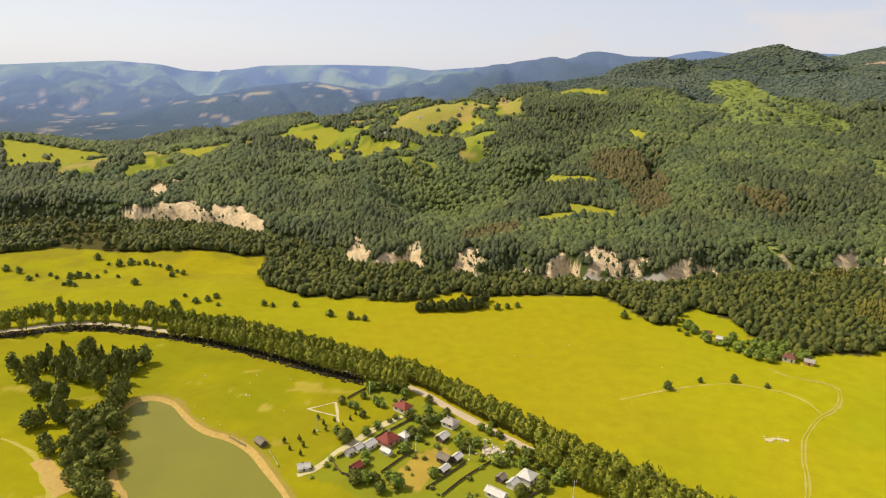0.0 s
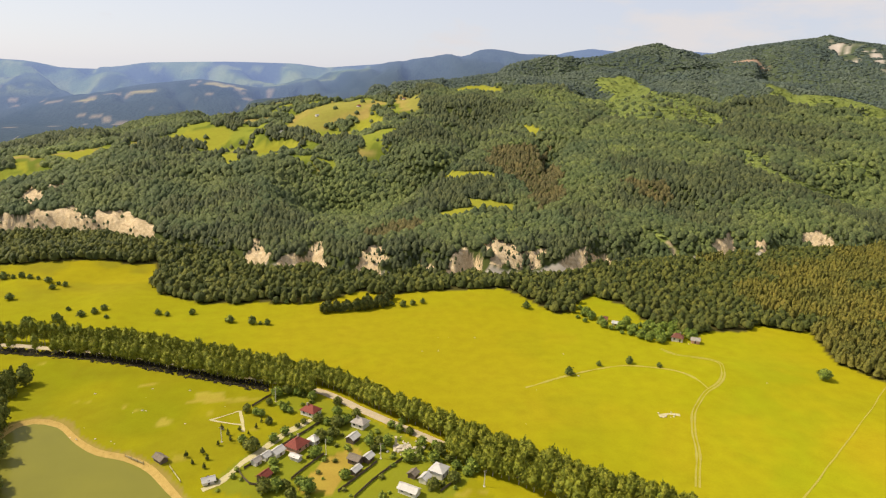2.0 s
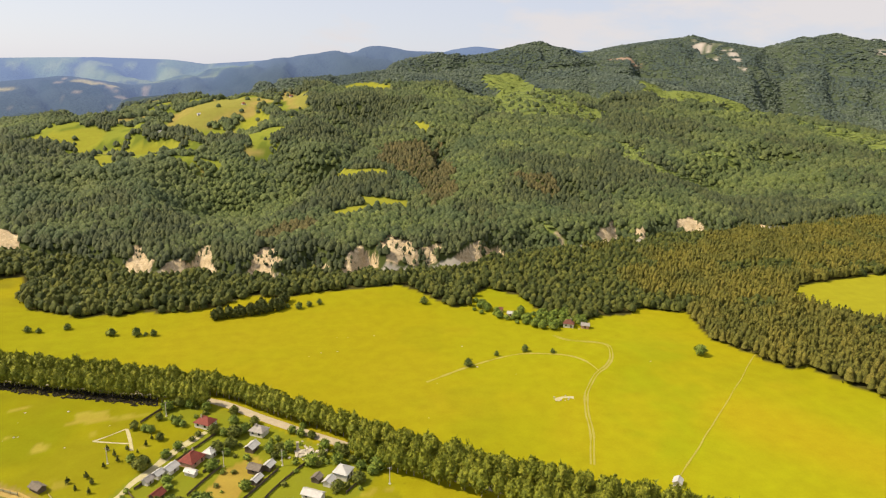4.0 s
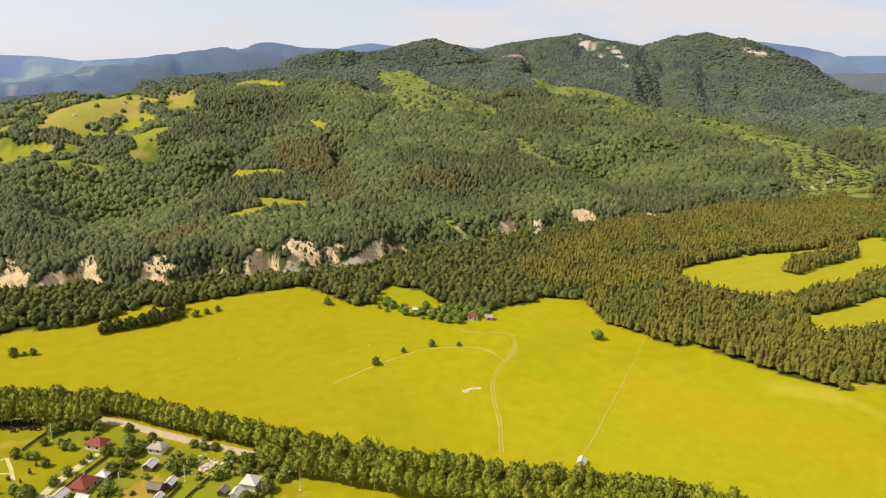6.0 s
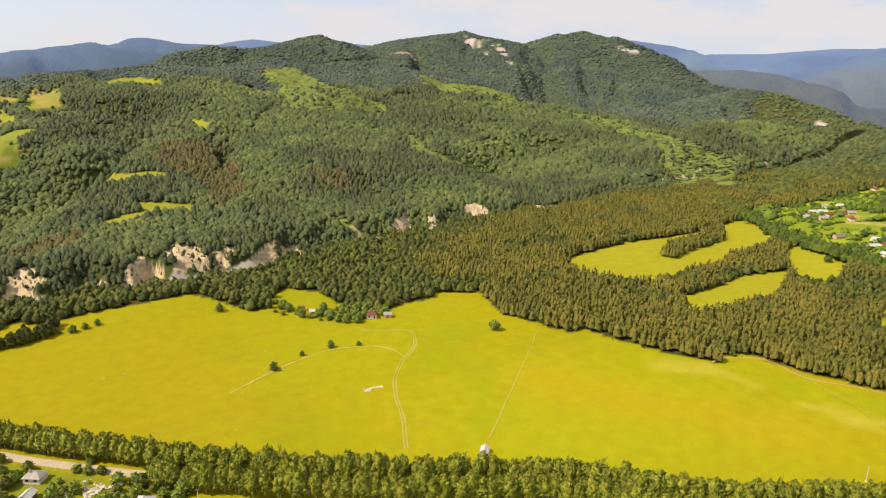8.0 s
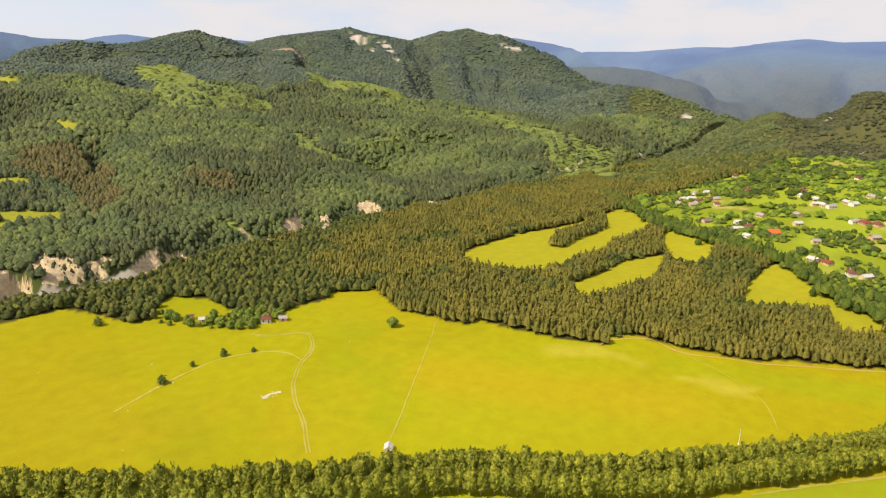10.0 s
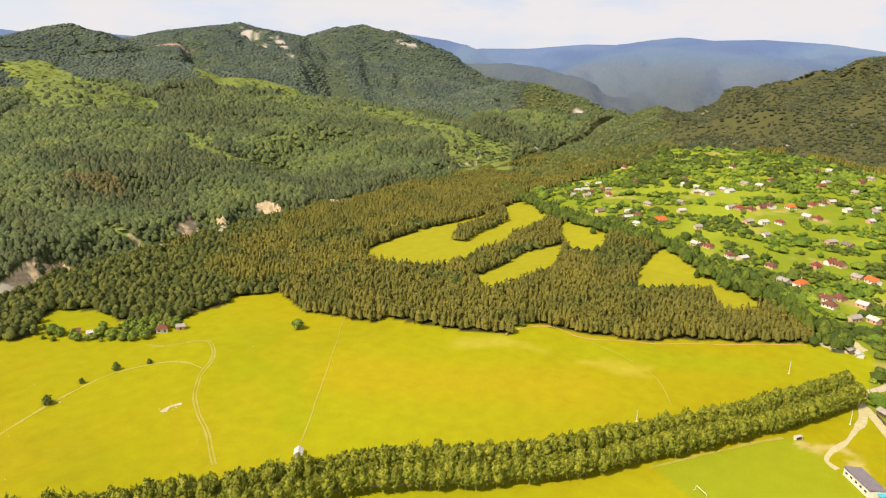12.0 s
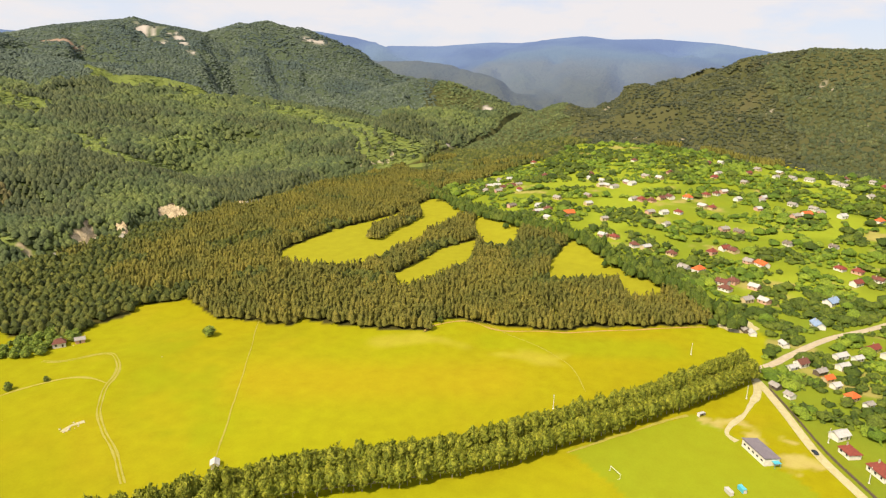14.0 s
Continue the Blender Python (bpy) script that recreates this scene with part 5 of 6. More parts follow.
left = far_row[:, 0] < -170
POPLAR_LABEL = "tall bushy green poplar in a roadside row"
poplars = [tree_master("poplar", 700 + i, 13.2 + (i % 3) * 0.7, 3.7, 2.4, M_POPLAR, POPLAR_LABEL, "tree", "poplars along the road", "round", 10, 170, 0.17) for i in range(6)]
plant(poplars, [tuple(p) for p in np.concatenate([far_row[~left], near_row])], 3, 0.92, 1.04)
lean_poplars = [tree_master("poplar", 720 + i, 15.0, 2.8, 3.0, M_POPLAR, "slender poplar with bare lower trunk by the road", "tree", "poplars along the road", "tall", 6, 90, 0.2) for i in range(3)]
plant(lean_poplars, [tuple(p) for p in np.concatenate([far_row[left], thin_end])], 4, 0.85, 1.1)
second = spaced(offset_line(MAIN_ROAD, 11.5), 5.2, rng_rows, 0.8, 0.05)
second = second[(second[:, 0] > -190) & (second[:, 0] < 430)]
second = second[(vnoise(second[:, 0], second[:, 1], 45, 19) > 0.25) | (second[:, 0] < 150)]
n_second = len(second)
tagged(scatter("poplar_hedge", second[:, 0], second[:, 1], rng_rows.uniform(9, 13, n_second), rng_rows.uniform(2.6, 3.2, n_second), [crown_shape(740 + i, "tall", 6, 80, 0.2) for i in range(4)], M_POPLAR, 0.2),
       "second thick row of poplars behind the first", "trees", kind="stuff")

# low scrub below the road, coloured near black as shade under the poplars
row_shade = np.concatenate([spaced(offset_line(MAIN_ROAD, -o), 1.3, rng_rows, 0.8) for o in (4.6, 6.0, 7.2, 8.4, 9.6, 10.8, 12.0)])
row_shade = row_shade[(row_shade[:, 0] > -330) & (row_shade[:, 0] < -46)]
n_row_shade = len(row_shade)
tagged(scatter("row_shade_scrub", row_shade[:, 0], row_shade[:, 1], rng_rows.uniform(0.4, 1.2, n_row_shade), rng_rows.uniform(0.6, 1.2, n_row_shade), [join(blob(750 + i, 2, 6, 0.45), tufts(756 + i, 12, 0.5)) for i in range(5)], M_ROW_SHADE, 0.2),
       "low dark scrub strip standing in for shade under the poplars", "undergrowth", kind="stuff")

# the copse beside the pond
COPSE = [(-257, 356), (-245, 345), (-238, 343), (-234, 339), (-241, 358), (-238, 361), (-231, 355), (-225, 348), (-224, 356), (-216, 347), (-209, 344), (-233, 368), (-226, 376), (-210, 361), (-218, 370), (-210, 368), (-202, 358),
         (-197, 357), (-199, 364), (-205, 372), (-195, 335), (-185, 344), (-191, 362), (-190, 367), (-186, 372), (-186, 356), (-178, 326), (-180, 320), (-176, 318), (-183, 322), (-209, 322), (-209, 312), (-199, 301), (-205, 297)]
COPSE_B = [(-220, 326), (-221, 333), (-192, 301), (-184, 299), (-178, 300), (-174, 304), (-173, 309), (-178, 289), (-171, 287), (-168, 291), (-179, 278), (-171, 276), (-165, 273), (-164, 278), (-164, 266),
           (-167, 262), (-162, 253), (-160, 256), (-155, 259), (-149, 251), (-154, 247), (-145, 240), (-141, 239), (-151, 243), (-183, 272), (-189, 279), (-205, 295), (-169, 308), (-170, 301), (-162, 294), (-163, 281), (-155, 277), (-152, 270), (-150, 261), (-144, 255), (-150, 250), (-168, 276), (-169, 286), (-179, 296), (-178, 310), (-158, 256), (-162, 254), (-167, 313), (-167, 334), (-176, 334), (-163, 316)]
copse = [tree_master("copse_tree", 760 + i, 13.0 + i % 3, 3.9 - 0.3 * (i % 2), 0.9, M_COPSE, "dark green full-crowned tree in the copse by the pond", "tree", "copse by the pond", ("round", "cone")[i % 2], 8, 130, 0.2) for i in range(6)]
plant(copse, [(cx + 4, cy) for cx, cy in COPSE], 8, 0.85, 1.3)
bank_trees = [tree_master("willow", 780 + i, 9.5, 4.4, 0.7, M_COPSE, "spreading dark tree on the pond bank", "tree", "trees on the pond bank", "round", 8, 130, 0.2) for i in range(4)]
plant(bank_trees, COPSE_B[:34], 9, 0.75, 1.2)

# bushes and lone trees on the pasture
PASTURE_BUSHES = [(-177, 486), (-182, 481), (-190, 478), (-171, 472), (-221, 467), (-204, 492), (-131, 478), (-138, 480), (-114, 480), (-204, 472), (-297, 537), (-306, 538), (-320, 537), (-315, 540), (-298, 553),
                  (-277, 533), (-314, 516), (-308, 514), (-301, 510), (-305, 573), (-293, 569), (-275, 568), (-253, 562), (-243, 556), (-234, 552), (-228, 550), (-234, 541), (-254, 515), (-371, 548), (-385, 552),
                  (-352, 542), (-342, 545), (-332, 537), (-352, 531), (-321, 585), (-260, 564), (-268, 568), (-283, 570), (159, 369), (136, 359), (180, 370), (196, 361), (139, 472), (59, 489), (51, 487), (43, 485),
                  (35, 489), (-84, 462), (-57, 456), (-62, 457), (-68, 458), (-47, 500), (-33, 501), (401, 216)]
bushes = [tree_master("bush", 800 + i, 4.2, 2.3, 0.25, M_LEAF, "rounded green bush on the open pasture", "bush", "bushes on the pasture", "round", 6, 70, 0.26, 0.12) for i in range(4)]
plant(bushes, PASTURE_BUSHES, 11, 0.65, 1.5)
lone = tree_master("pear_tree", 815, 8.5, 4.2, 1.5, M_LEAF_BRIGHT, "lone pale green tree on the plain", "tree", "", "round", 9, 160, 0.2)
plant([lone], [(293, 336)], 12, 0.9, 1.0)
# dense clump jutting into the plain
CLUMP = [(-18, 478), (-13, 479), (-8, 480), (-3, 480), (2, 481), (7, 481), (12, 482), (17, 483), (21, 485), (26, 486), (30, 488), (-15, 485), (-8, 486), (0, 487), (8, 487), (16, 489), (24, 493), (31, 496), (34, 502)]
clump = [tree_master("wood_edge_tree", 820 + i, 8.5, 3.6, 0.4, M_LEAF_DARK, "dark dense tree at the edge of the plain", "tree", "clump at the edge of the plain", "round", 7, 90, 0.22) for i in range(3)]
plant(clump, CLUMP, 13, 0.8, 1.1)

# gardens of the roadside hamlet
GARDEN_TREES = [(-41, 316), (-32, 305), (-54, 330), (-49, 327), (-46, 325), (-16, 316), (-11, 313), (-6, 310), (-2, 313), (-6, 323), (-14, 298), (-10, 295), (-8, 301), (-16, 284), (10, 292), (15, 292), (19, 291),
                (12, 286), (16, 286), (-37, 299), (-49, 294), (-52, 299), (-46, 291), (-35, 278), (-34, 272), (-28, 260), (-32, 259), (-37, 258), (-2, 265), (28, 276), (34, 281), (42, 285), (47, 273), (50, 267),
                (54, 262), (47, 257), (40, 274), (37, 253), (-34, 329), (-31, 327), (-43, 337), (-40, 347), (-34, 349), (-28, 347), (-20, 341), (56, 270), (58, 265), (44, 280), (-22, 262), (-18, 256), (-25, 252), (0, 316), (4, 320)]
ROAD_TREES = [(22, 307), (26, 303), (31, 300), (28, 311), (50, 286), (54, 285), (58, 282), (-6, 334), (-26, 349), (-30, 355), (64, 279), (36, 288)]
garden = [tree_master("garden_tree", 840 + i, 5.6, 3.0, 0.5, (M_COPSE, M_LEAF_BRIGHT, M_COPSE, M_LEAF_BRIGHT, M_LEAF_BRIGHT)[i], "leafy green garden tree between the plots", "tree", "garden trees of the hamlet", "round", 7, 100, 0.22, 0.15) for i in range(5)]
plant(garden, GARDEN_TREES + ROAD_TREES, 14, 0.6, 1.2)
rng_shrub = random.Random(47)
SHRUBS = []
while len(SHRUBS) < 70:
    sx1, sy1 = rng_shrub.uniform(-62, 60), rng_shrub.uniform(240, 352)
    homes = ((-20, 325), (6, 310), (2, 296), (-25, 292), (-17, 296), (-34, 287), (-39, 284), (-43, 280), (-25, 282), (-38, 268), (3, 277), (9, 278), (3, 269), (41, 263), (34, 259), (29, 263), (26, 251))
    if inside(np.array(sx1), np.array(sy1), GARDENS) and min(math.hypot(sx1 - hx, sy1 - hy) for hx, hy in homes) > 6.5:
        SHRUBS.append((sx1, sy1))
shrubs = [tree_master("garden_shrub", 880 + i, 1.9, 1.3, 0.1, (M_LEAF_BRIGHT, M_COPSE)[i % 2], "small green shrub in the garden plots", "shrub", "garden shrubs of the hamlet", "round", 4, 30, 0.3, 0.06) for i in range(3)]
plant(shrubs, SHRUBS, 18, 0.6, 1.5)
SAPLINGS = [(-66, 285), (-69, 290), (-66, 278), (-63, 297), (-58, 301), (-76, 288), (-72, 282), (-55, 310), (-60, 306), (-50, 306), (-47, 312), (-64, 312), (-45, 318)]
saplings = [tree_master("sapling", 860 + i, 3.0, 1.0, 0.3, M_LEAF_DARK, "small dark conical sapling in the meadow", "sapling", "saplings by the hamlet", "cone", 5, 40, 0.3, 0.08) for i in range(2)]
plant(saplings, SAPLINGS, 15, 0.7, 1.2)
# orchard round the far farm
FARM_TREES = [(185, 464), (183, 448), (186, 440), (187, 433), (191, 428), (196, 420), (201, 417), (209, 427), (211, 419), (210, 406), (218, 412), (222, 407), (217, 402), (226, 424), (233, 418), (244, 406), (207, 437),
              (177, 444), (174, 452), (244, 422), (214, 412), (204, 424), (180, 456), (190, 445), (248, 414), (238, 424), (222, 418), (206, 411)]
farm_trees = [tree_master("orchard_tree", 870 + i, 6.0, 3.2, 0.5, M_LEAF_BRIGHT, "bright green orchard tree by the farm", "tree", "orchard of the farm", "round", 7, 90, 0.22, 0.15) for i in range(3)]
rng_farm = random.Random(31)
FARM_HEDGE = [(176, 455), (187, 429), (219, 404), (248, 406), (252, 422), (226, 440), (205, 428), (188, 446), (182, 470)]
while len(FARM_TREES) < 75:
    fx, fy = rng_farm.uniform(174, 252), rng_farm.uniform(402, 470)
    if inside(np.array(fx), np.array(fy), FARM_HEDGE) and min(math.hypot(fx - hx, fy - hy) for hx, hy in ((231, 405), (242, 400), (198, 436), (193, 446))) > 5.5:
        FARM_TREES.append((fx, fy))
plant(farm_trees, FARM_TREES, 16, 0.5, 1.1)


# ---- buildings ----
WALLS = {"w": M_WHITE, "c": M_CREAM, "p": M_PINK, "k": M_PLANK}
ROOFS = {"r": M_TILE, "o": M_TILE_ORANGE, "b": M_TILE_BROWN, "t": M_TIN, "T": M_TIN_WHITE, "u": M_TIN_BLUE, "g": M_SHINGLE}
WALL_WORDS = {"w": "white-walled", "c": "ochre-walled", "p": "pink-walled", "k": "dark plank"}
ROOF_WORDS = {"r": "dark red roof", "o": "bright orange-red roof", "b": "brown tiled roof", "t": "grey tin roof", "T": "bright pale tin roof", "u": "bluish tin roof", "g": "grey shingle roof"}


def box(sx, sy, sz, x=0.0, y=0.0, z=0.0):
    v = [(x + a * sx / 2, y + b * sy / 2, z + c * sz) for a in (-1, 1) for b in (-1, 1) for c in (0, 1)]
    return v, [(0, 1, 3, 2), (4, 6, 7, 5), (0, 4, 5, 1), (2, 3, 7, 6), (0, 2, 6, 4), (1, 5, 7, 3)]


def box_mesh(name, material, *boxes):
    v, f = [], []
    for b in boxes:
        bv, bf = box(*b)
        f += [tuple(i + len(v) for i in q) for q in bf]
        v += bv
    return mesh_of(name, v, f, material)


def wall_mesh(l, d, h, rise, material, hip):
    """Walls with gables, a plinth under ground and open edges hidden by the roof."""
    a, b = l / 2, d / 2
    v = [(-a, -b, -1.2), (a, -b, -1.2), (a, b, -1.2), (-a, b, -1.2), (-a, -b, h), (a, -b, h), (a, b, h), (-a, b, h)]
    f = [(0, 1, 5, 4), (2, 3, 7, 6)]
    if hip:
        f += [(1, 2, 6, 5), (3, 0, 4, 7), (4, 5, 6, 7)]
    else:
        v += [(-a, 0, h + rise), (a, 0, h + rise)]
        f += [(1, 2, 6, 9, 5), (3, 0, 4, 8, 7), (4, 5, 9, 8), (6, 7, 8, 9)]
    f.append((3, 2, 1, 0))
    return mesh_of("wall", v, f, material)


def roof_mesh(l, d, h, rise, material, hip, over=0.55, thick=0.14):
    """A roof with thickness, overhang and a ridge."""
    a, b = l / 2 + over, d / 2 + over
    low = h - rise * over / (d / 2) + 0.06
    r = (l / 2 - d / 2 * 0.85) if hip else a
    r = max(r, 0.25)
    top = h + rise + 0.06
    under = [(-a, -b, low), (a, -b, low), (a, b, low), (-a, b, low), (-r, 0, top), (r, 0, top)]
    v = under + [(x, y, z + thick) for x, y, z in under]
    f = []
    for k, flip in ((0, True), (6, False)):
        q = [(0 + k, 1 + k, 5 + k, 4 + k), (2 + k, 3 + k, 4 + k, 5 + k)]
        if hip:
            q += [(1 + k, 2 + k, 5 + k), (3 + k, 0 + k, 4 + k)]
        f += [tuple(reversed(p)) for p in q] if flip else q
    f += [(0, 1, 7, 6), (2, 3, 9, 8)]
    f += [(1, 2, 8, 7), (3, 0, 6, 9)] if hip else [(1, 5, 11, 7), (5, 2, 8, 11), (3, 4, 10, 9), (4, 0, 6, 10)]
    # ridge capping
    rv, rf = box(2 * r, 0.35, 0.12, 0, 0, top + thick - 0.04)
    f += [tuple(i + len(v) for i in p) for p in rf]
    return mesh_of("roof", v + rv, f, material)


def house(x, y, turn, l, d, h, wall, roof, hip=None, near=True, name="house", label="", group="", scale=0.74):
    l, d, h = l * scale, d * scale, h * (0.4 + 0.6 * scale)
    hip = (roof in "rob" and l < 1.5 * d) if hip is None else hip
    ground_z = min(float(height(x + i, y + j)) for i in (-3, 3) for j in (-3, 3))
    e = empty(name, x, y, ground_z + 0.25, turn)
    rise = d * (0.36 if roof in "robu" else 0.30)
    part("wall", wall_mesh(l, d, h, rise, WALLS[wall], hip), e)
    rf = part("roof", roof_mesh(l, d, h, rise, ROOFS[roof], hip), e)
    if l > 7 and roof not in "T":
        part("chimney", box_mesh("chimney", M_STONE, (0.6, 0.6, rise * 0.6 + 1.0, l * 0.2, d * 0.12, h + rise * 0.5), (0.76, 0.76, 0.14, l * 0.2, d * 0.12, h + rise * 1.1 + 0.86)), rf)
    count = max(1, int(l / 3.2))
    for side in (-1, 1):
        for i in range(count):
            wx = (i + 0.5) / count * l - l / 2
            if side < 0 and i == count // 2:
                dr = part("door", box_mesh("door", M_FRAME, (1.0, 0.08, 2.05)), e, m=pose(wx, side * (d / 2 + 0.02), 0.0))
                continue
            w = part("window", box_mesh("window", M_FRAME, (1.2, 0.06, 1.3)), e, m=pose(wx, side * (d / 2 + 0.02), 0.95))
            if near:
                part("pane", box_mesh("pane", M_GLASS, (0.46, 0.04, 1.1, -0.27, 0.0, 0.1)), w, m=pose(0, side * 0.03, 0))
                part("pane", box_mesh("pane", M_GLASS, (0.46, 0.04, 1.1, 0.27, 0.0, 0.1)), w, m=pose(0, side * 0.03, 0))
    words = label or f"{WALL_WORDS[wall]} village house with {ROOF_WORDS[roof]} among gardens"
    return tagged(e, words, "house" if name == "house" else name.replace("_", " "), group)


for hx, hy, turn, l, d, h, wall, roof in VILLAGE_HOUSES:
    house(hx, hy, turn, l, d, h, wall, roof, near=math.hypot(hx, hy) < 480, group="houses of the village", scale=0.72 if math.hypot(hx, hy) < 560 else 0.92)

# hamlet by the road
ROADSIDE = "houses of the roadside hamlet"
house(-20, 325, 143, 11.5, 9, 3.4, "w", "r", True, label="white-walled house with dark red hipped roof", group=ROADSIDE)
house(6, 310, 143, 10, 8, 3.2, "w", "t", True, label="pale house with weathered grey hipped roof", group=ROADSIDE)
house(2, 296, 53, 7.5, 6, 2.8, "k", "T", False, name="barn", label="small dark plank barn with pale tin roof", group=ROADSIDE)
house(-25, 292, 53, 12, 10, 3.2, "p", "r", True, label="pink-walled house with broad red hipped roof", group=ROADSIDE)
house(-17, 296, 53, 6.5, 6, 3.0, "w", "T", True, name="annex", label="low white annex with bright tin roof", group=ROADSIDE)
house(-34, 287, 53, 8, 6, 2.6, "w", "T", False, name="shed", label="white shed with pale tin roof by the lane", group=ROADSIDE)
house(-39, 284, 53, 5.5, 5, 2.4, "w", "T", False, name="shed", label="small white shed with pale tin roof", group=ROADSIDE)
house(-43, 280, 53, 5, 4.5, 2.3, "w", "t", False, name="shed", label="small white shed with grey tin roof", group=ROADSIDE)
house(-25, 282, 143, 7, 3.6, 2.3, "w", "T", False, name="shed", label="long low white shed beside the yard", group=ROADSIDE)
house(-38, 268, 53, 7, 5.5, 2.4, "k", "r", False, name="barn", label="plank barn with dark red roof in a yard", group=ROADSIDE)
house(3, 277, 143, 8, 6, 3.0, "k", "g", False, name="barn", label="dark plank barn with grey tin roof", group=ROADSIDE)
house(9, 278, 53, 6, 5, 2.8, "k", "T", False, name="barn", label="dark plank barn with pale tin roof", group=ROADSIDE)
house(3, 269, 53, 7, 4, 2.2, "k", "T", False, name="shed", label="low lean-to shed with pale tin roof", group=ROADSIDE)
house(41, 263, 53, 9, 9, 4.2, "w", "T", True, label="white house with steep bright tin roof", group=ROADSIDE)
house(34, 259, 53, 6.5, 5, 2.6, "w", "T", False, name="annex", label="white annex with pale tin roof", group=ROADSIDE)
house(29, 263, 53, 5, 5, 2.4, "k", "g", False, name="shed", label="dark plank shed with grey roof", group=ROADSIDE)
house(26, 251, 143, 12, 6, 2.8, "w", "T", False, name="barn", label="long barn with bright white tin roof", group=ROADSIDE)
house(-62, 267, 20, 7, 5, 1.9, "w", "T", False, name="barn", label="pale barn with whitish tin roof by the lane", group=ROADSIDE)
house(-87, 286, -45, 8, 5, 2.2, "k", "g", False, name="boathouse", label="grey plank boathouse on the pond shore", group=ROADSIDE)
# farm at the far edge of the plain
house(231, 405, -30, 12, 9, 4.0, "w", "b", True, label="white farmhouse with dark brown hipped roof", group="farm buildings", scale=0.62)
house(242, 400, -30, 9, 7, 3.0, "p", "t", False, name="barn", label="pinkish barn with greyish roof beside the farmhouse", group="farm buildings", scale=0.62)
house(198, 436, -30, 8, 6, 2.6, "w", "T", False, name="barn", label="white barn with pale tin roof in the orchard", group="farm buildings", scale=0.62)
house(193, 446, -30, 7, 5, 2.6, "c", "b", False, name="barn", label="ochre barn with brown roof in the orchard", group="farm buildings", scale=0.62)
# pump house on the plain
house(187, 217, 45, 5, 4, 2.4, "w", "T", False, name="pump_house", label="small white pump house alone on the plain", scale=0.85)
house(504, 17, 25, 9, 6, 2.6, "k", "t", False, name="shed", label="dark shed at the edge of the gravel pit")
# little chalets on the hill pasture
for cx, cy, roof in [(-110, 1420, "b"), (-60, 1470, "T"), (30, 1500, "r"), (-180, 1200, "o"), (-210, 1180, "T"), (95, 1590, "b"), (140, 1620, "r"), (-30, 1330, "T"), (0, 1340, "b"), (-260, 1250, "T"), (-120, 1290, "T"), (170, 1560, "T"), (60, 1640, "r"), (200, 1500, "T")]:
    house(cx, cy, cx % 90, 10, 8, 3.2, "w", roof, near=False, label=f"white hill farmhouse with {ROOF_WORDS[roof]}", group="hill farms")


def sports_hall():
    """Long low white changing-room block."""
    x, y, turn = 329, -4, 38
    e = empty("changing_block", x, y, float(height(x, y)), turn)
    part("wall", box_mesh("wall", M_WHITE, (18, 8, 4.2, 0, 0, -0.8)), e)
    v = [(-9.4, -4.5, 3.45), (9.4, -4.5, 3.45), (9.4, 4.5, 4.3), (-9.4, 4.5, 4.3), (-9.4, -4.5, 3.65), (9.4, -4.5, 3.65), (9.4, 4.5, 4.5), (-9.4, 4.5, 4.5)]
    f = [(3, 2, 1, 0), (4, 5, 6, 7), (0, 1, 5, 4), (1, 2, 6, 5), (2, 3, 7, 6), (3, 0, 4, 7)]
    part("roof", mesh_of("roof", v, f, M_ROOF_DARK), e, "flat sloping purplish grey roof")
    for side in (-1, 1):
        for i in range(5):
            w = part("window", box_mesh("window", M_FRAME, (1.5, 0.08, 1.0)), e, m=pose(-6.8 + i * 3.4, side * 4.02, 1.6))
            part("pane", box_mesh("pane", M_GLASS, (1.3, 0.05, 0.8, 0, 0, 0.1)), w, m=pose(0, side * 0.03, 0))
    part("porch", box_mesh("porch", M_TEAL, (2.6, 3.5, 0.15, -10.3, -1.5, 2.4), (0.12, 0.12, 3.2, -11.4, -3.0, -0.8), (0.12, 0.12, 3.2, -11.4, 0.0, -0.8)), e, "turquoise porch roof on posts")
    return tagged(e, "long white changing block with flat dark roof beside the pitch", "building")


M_ROOF_DARK = mat("bitumen_roof", (0.20, 0.17, 0.18), (0.15, 0.13, 0.14), size=2.0, rough=0.8, fine=0.1)
sports_hall()


# ---- poles, goals, fences, car ----
def utility_pole(x, y, tall=8.5, label="pale concrete utility pole with crossarm"):
    e = empty("utility_pole", x, y)
    v, f = [], []
    for k, (z, r) in enumerate(((-0.5, 0.22), (tall, 0.13))):
        v += [(math.cos(i * math.pi / 4) * r, math.sin(i * math.pi / 4) * r, z) for i in range(8)]
    f = [(i, (i + 1) % 8, 8 + (i + 1) % 8, 8 + i) for i in range(8)] + [tuple(range(8, 16))]
    part("shaft", mesh_of("shaft", v, f, M_CONCRETE), e)
    arm = part("crossarm", box_mesh("crossarm", M_PLANK, (1.8, 0.14, 0.14, 0, 0.16, tall - 0.7)), e)
    for i in (-0.75, 0, 0.75):
        part("insulator", box_mesh("insulator", M_WHITE, (0.1, 0.1, 0.2, i, 0.16, tall - 0.56)), arm)
    part("footing", box_mesh("footing", M_CONCRETE, (0.9, 0.9, 0.5, 0, 0, -0.2)), e)
    return tagged(e, label, "pole", "utility poles")


for px, py in [(-11, 285), (15, 279), (-62, 300), (439, 45), (321, 100), (390, 7), (360, -34), (330, -50), (60, 252), (-40, 340)]:
    utility_pole(px, py)


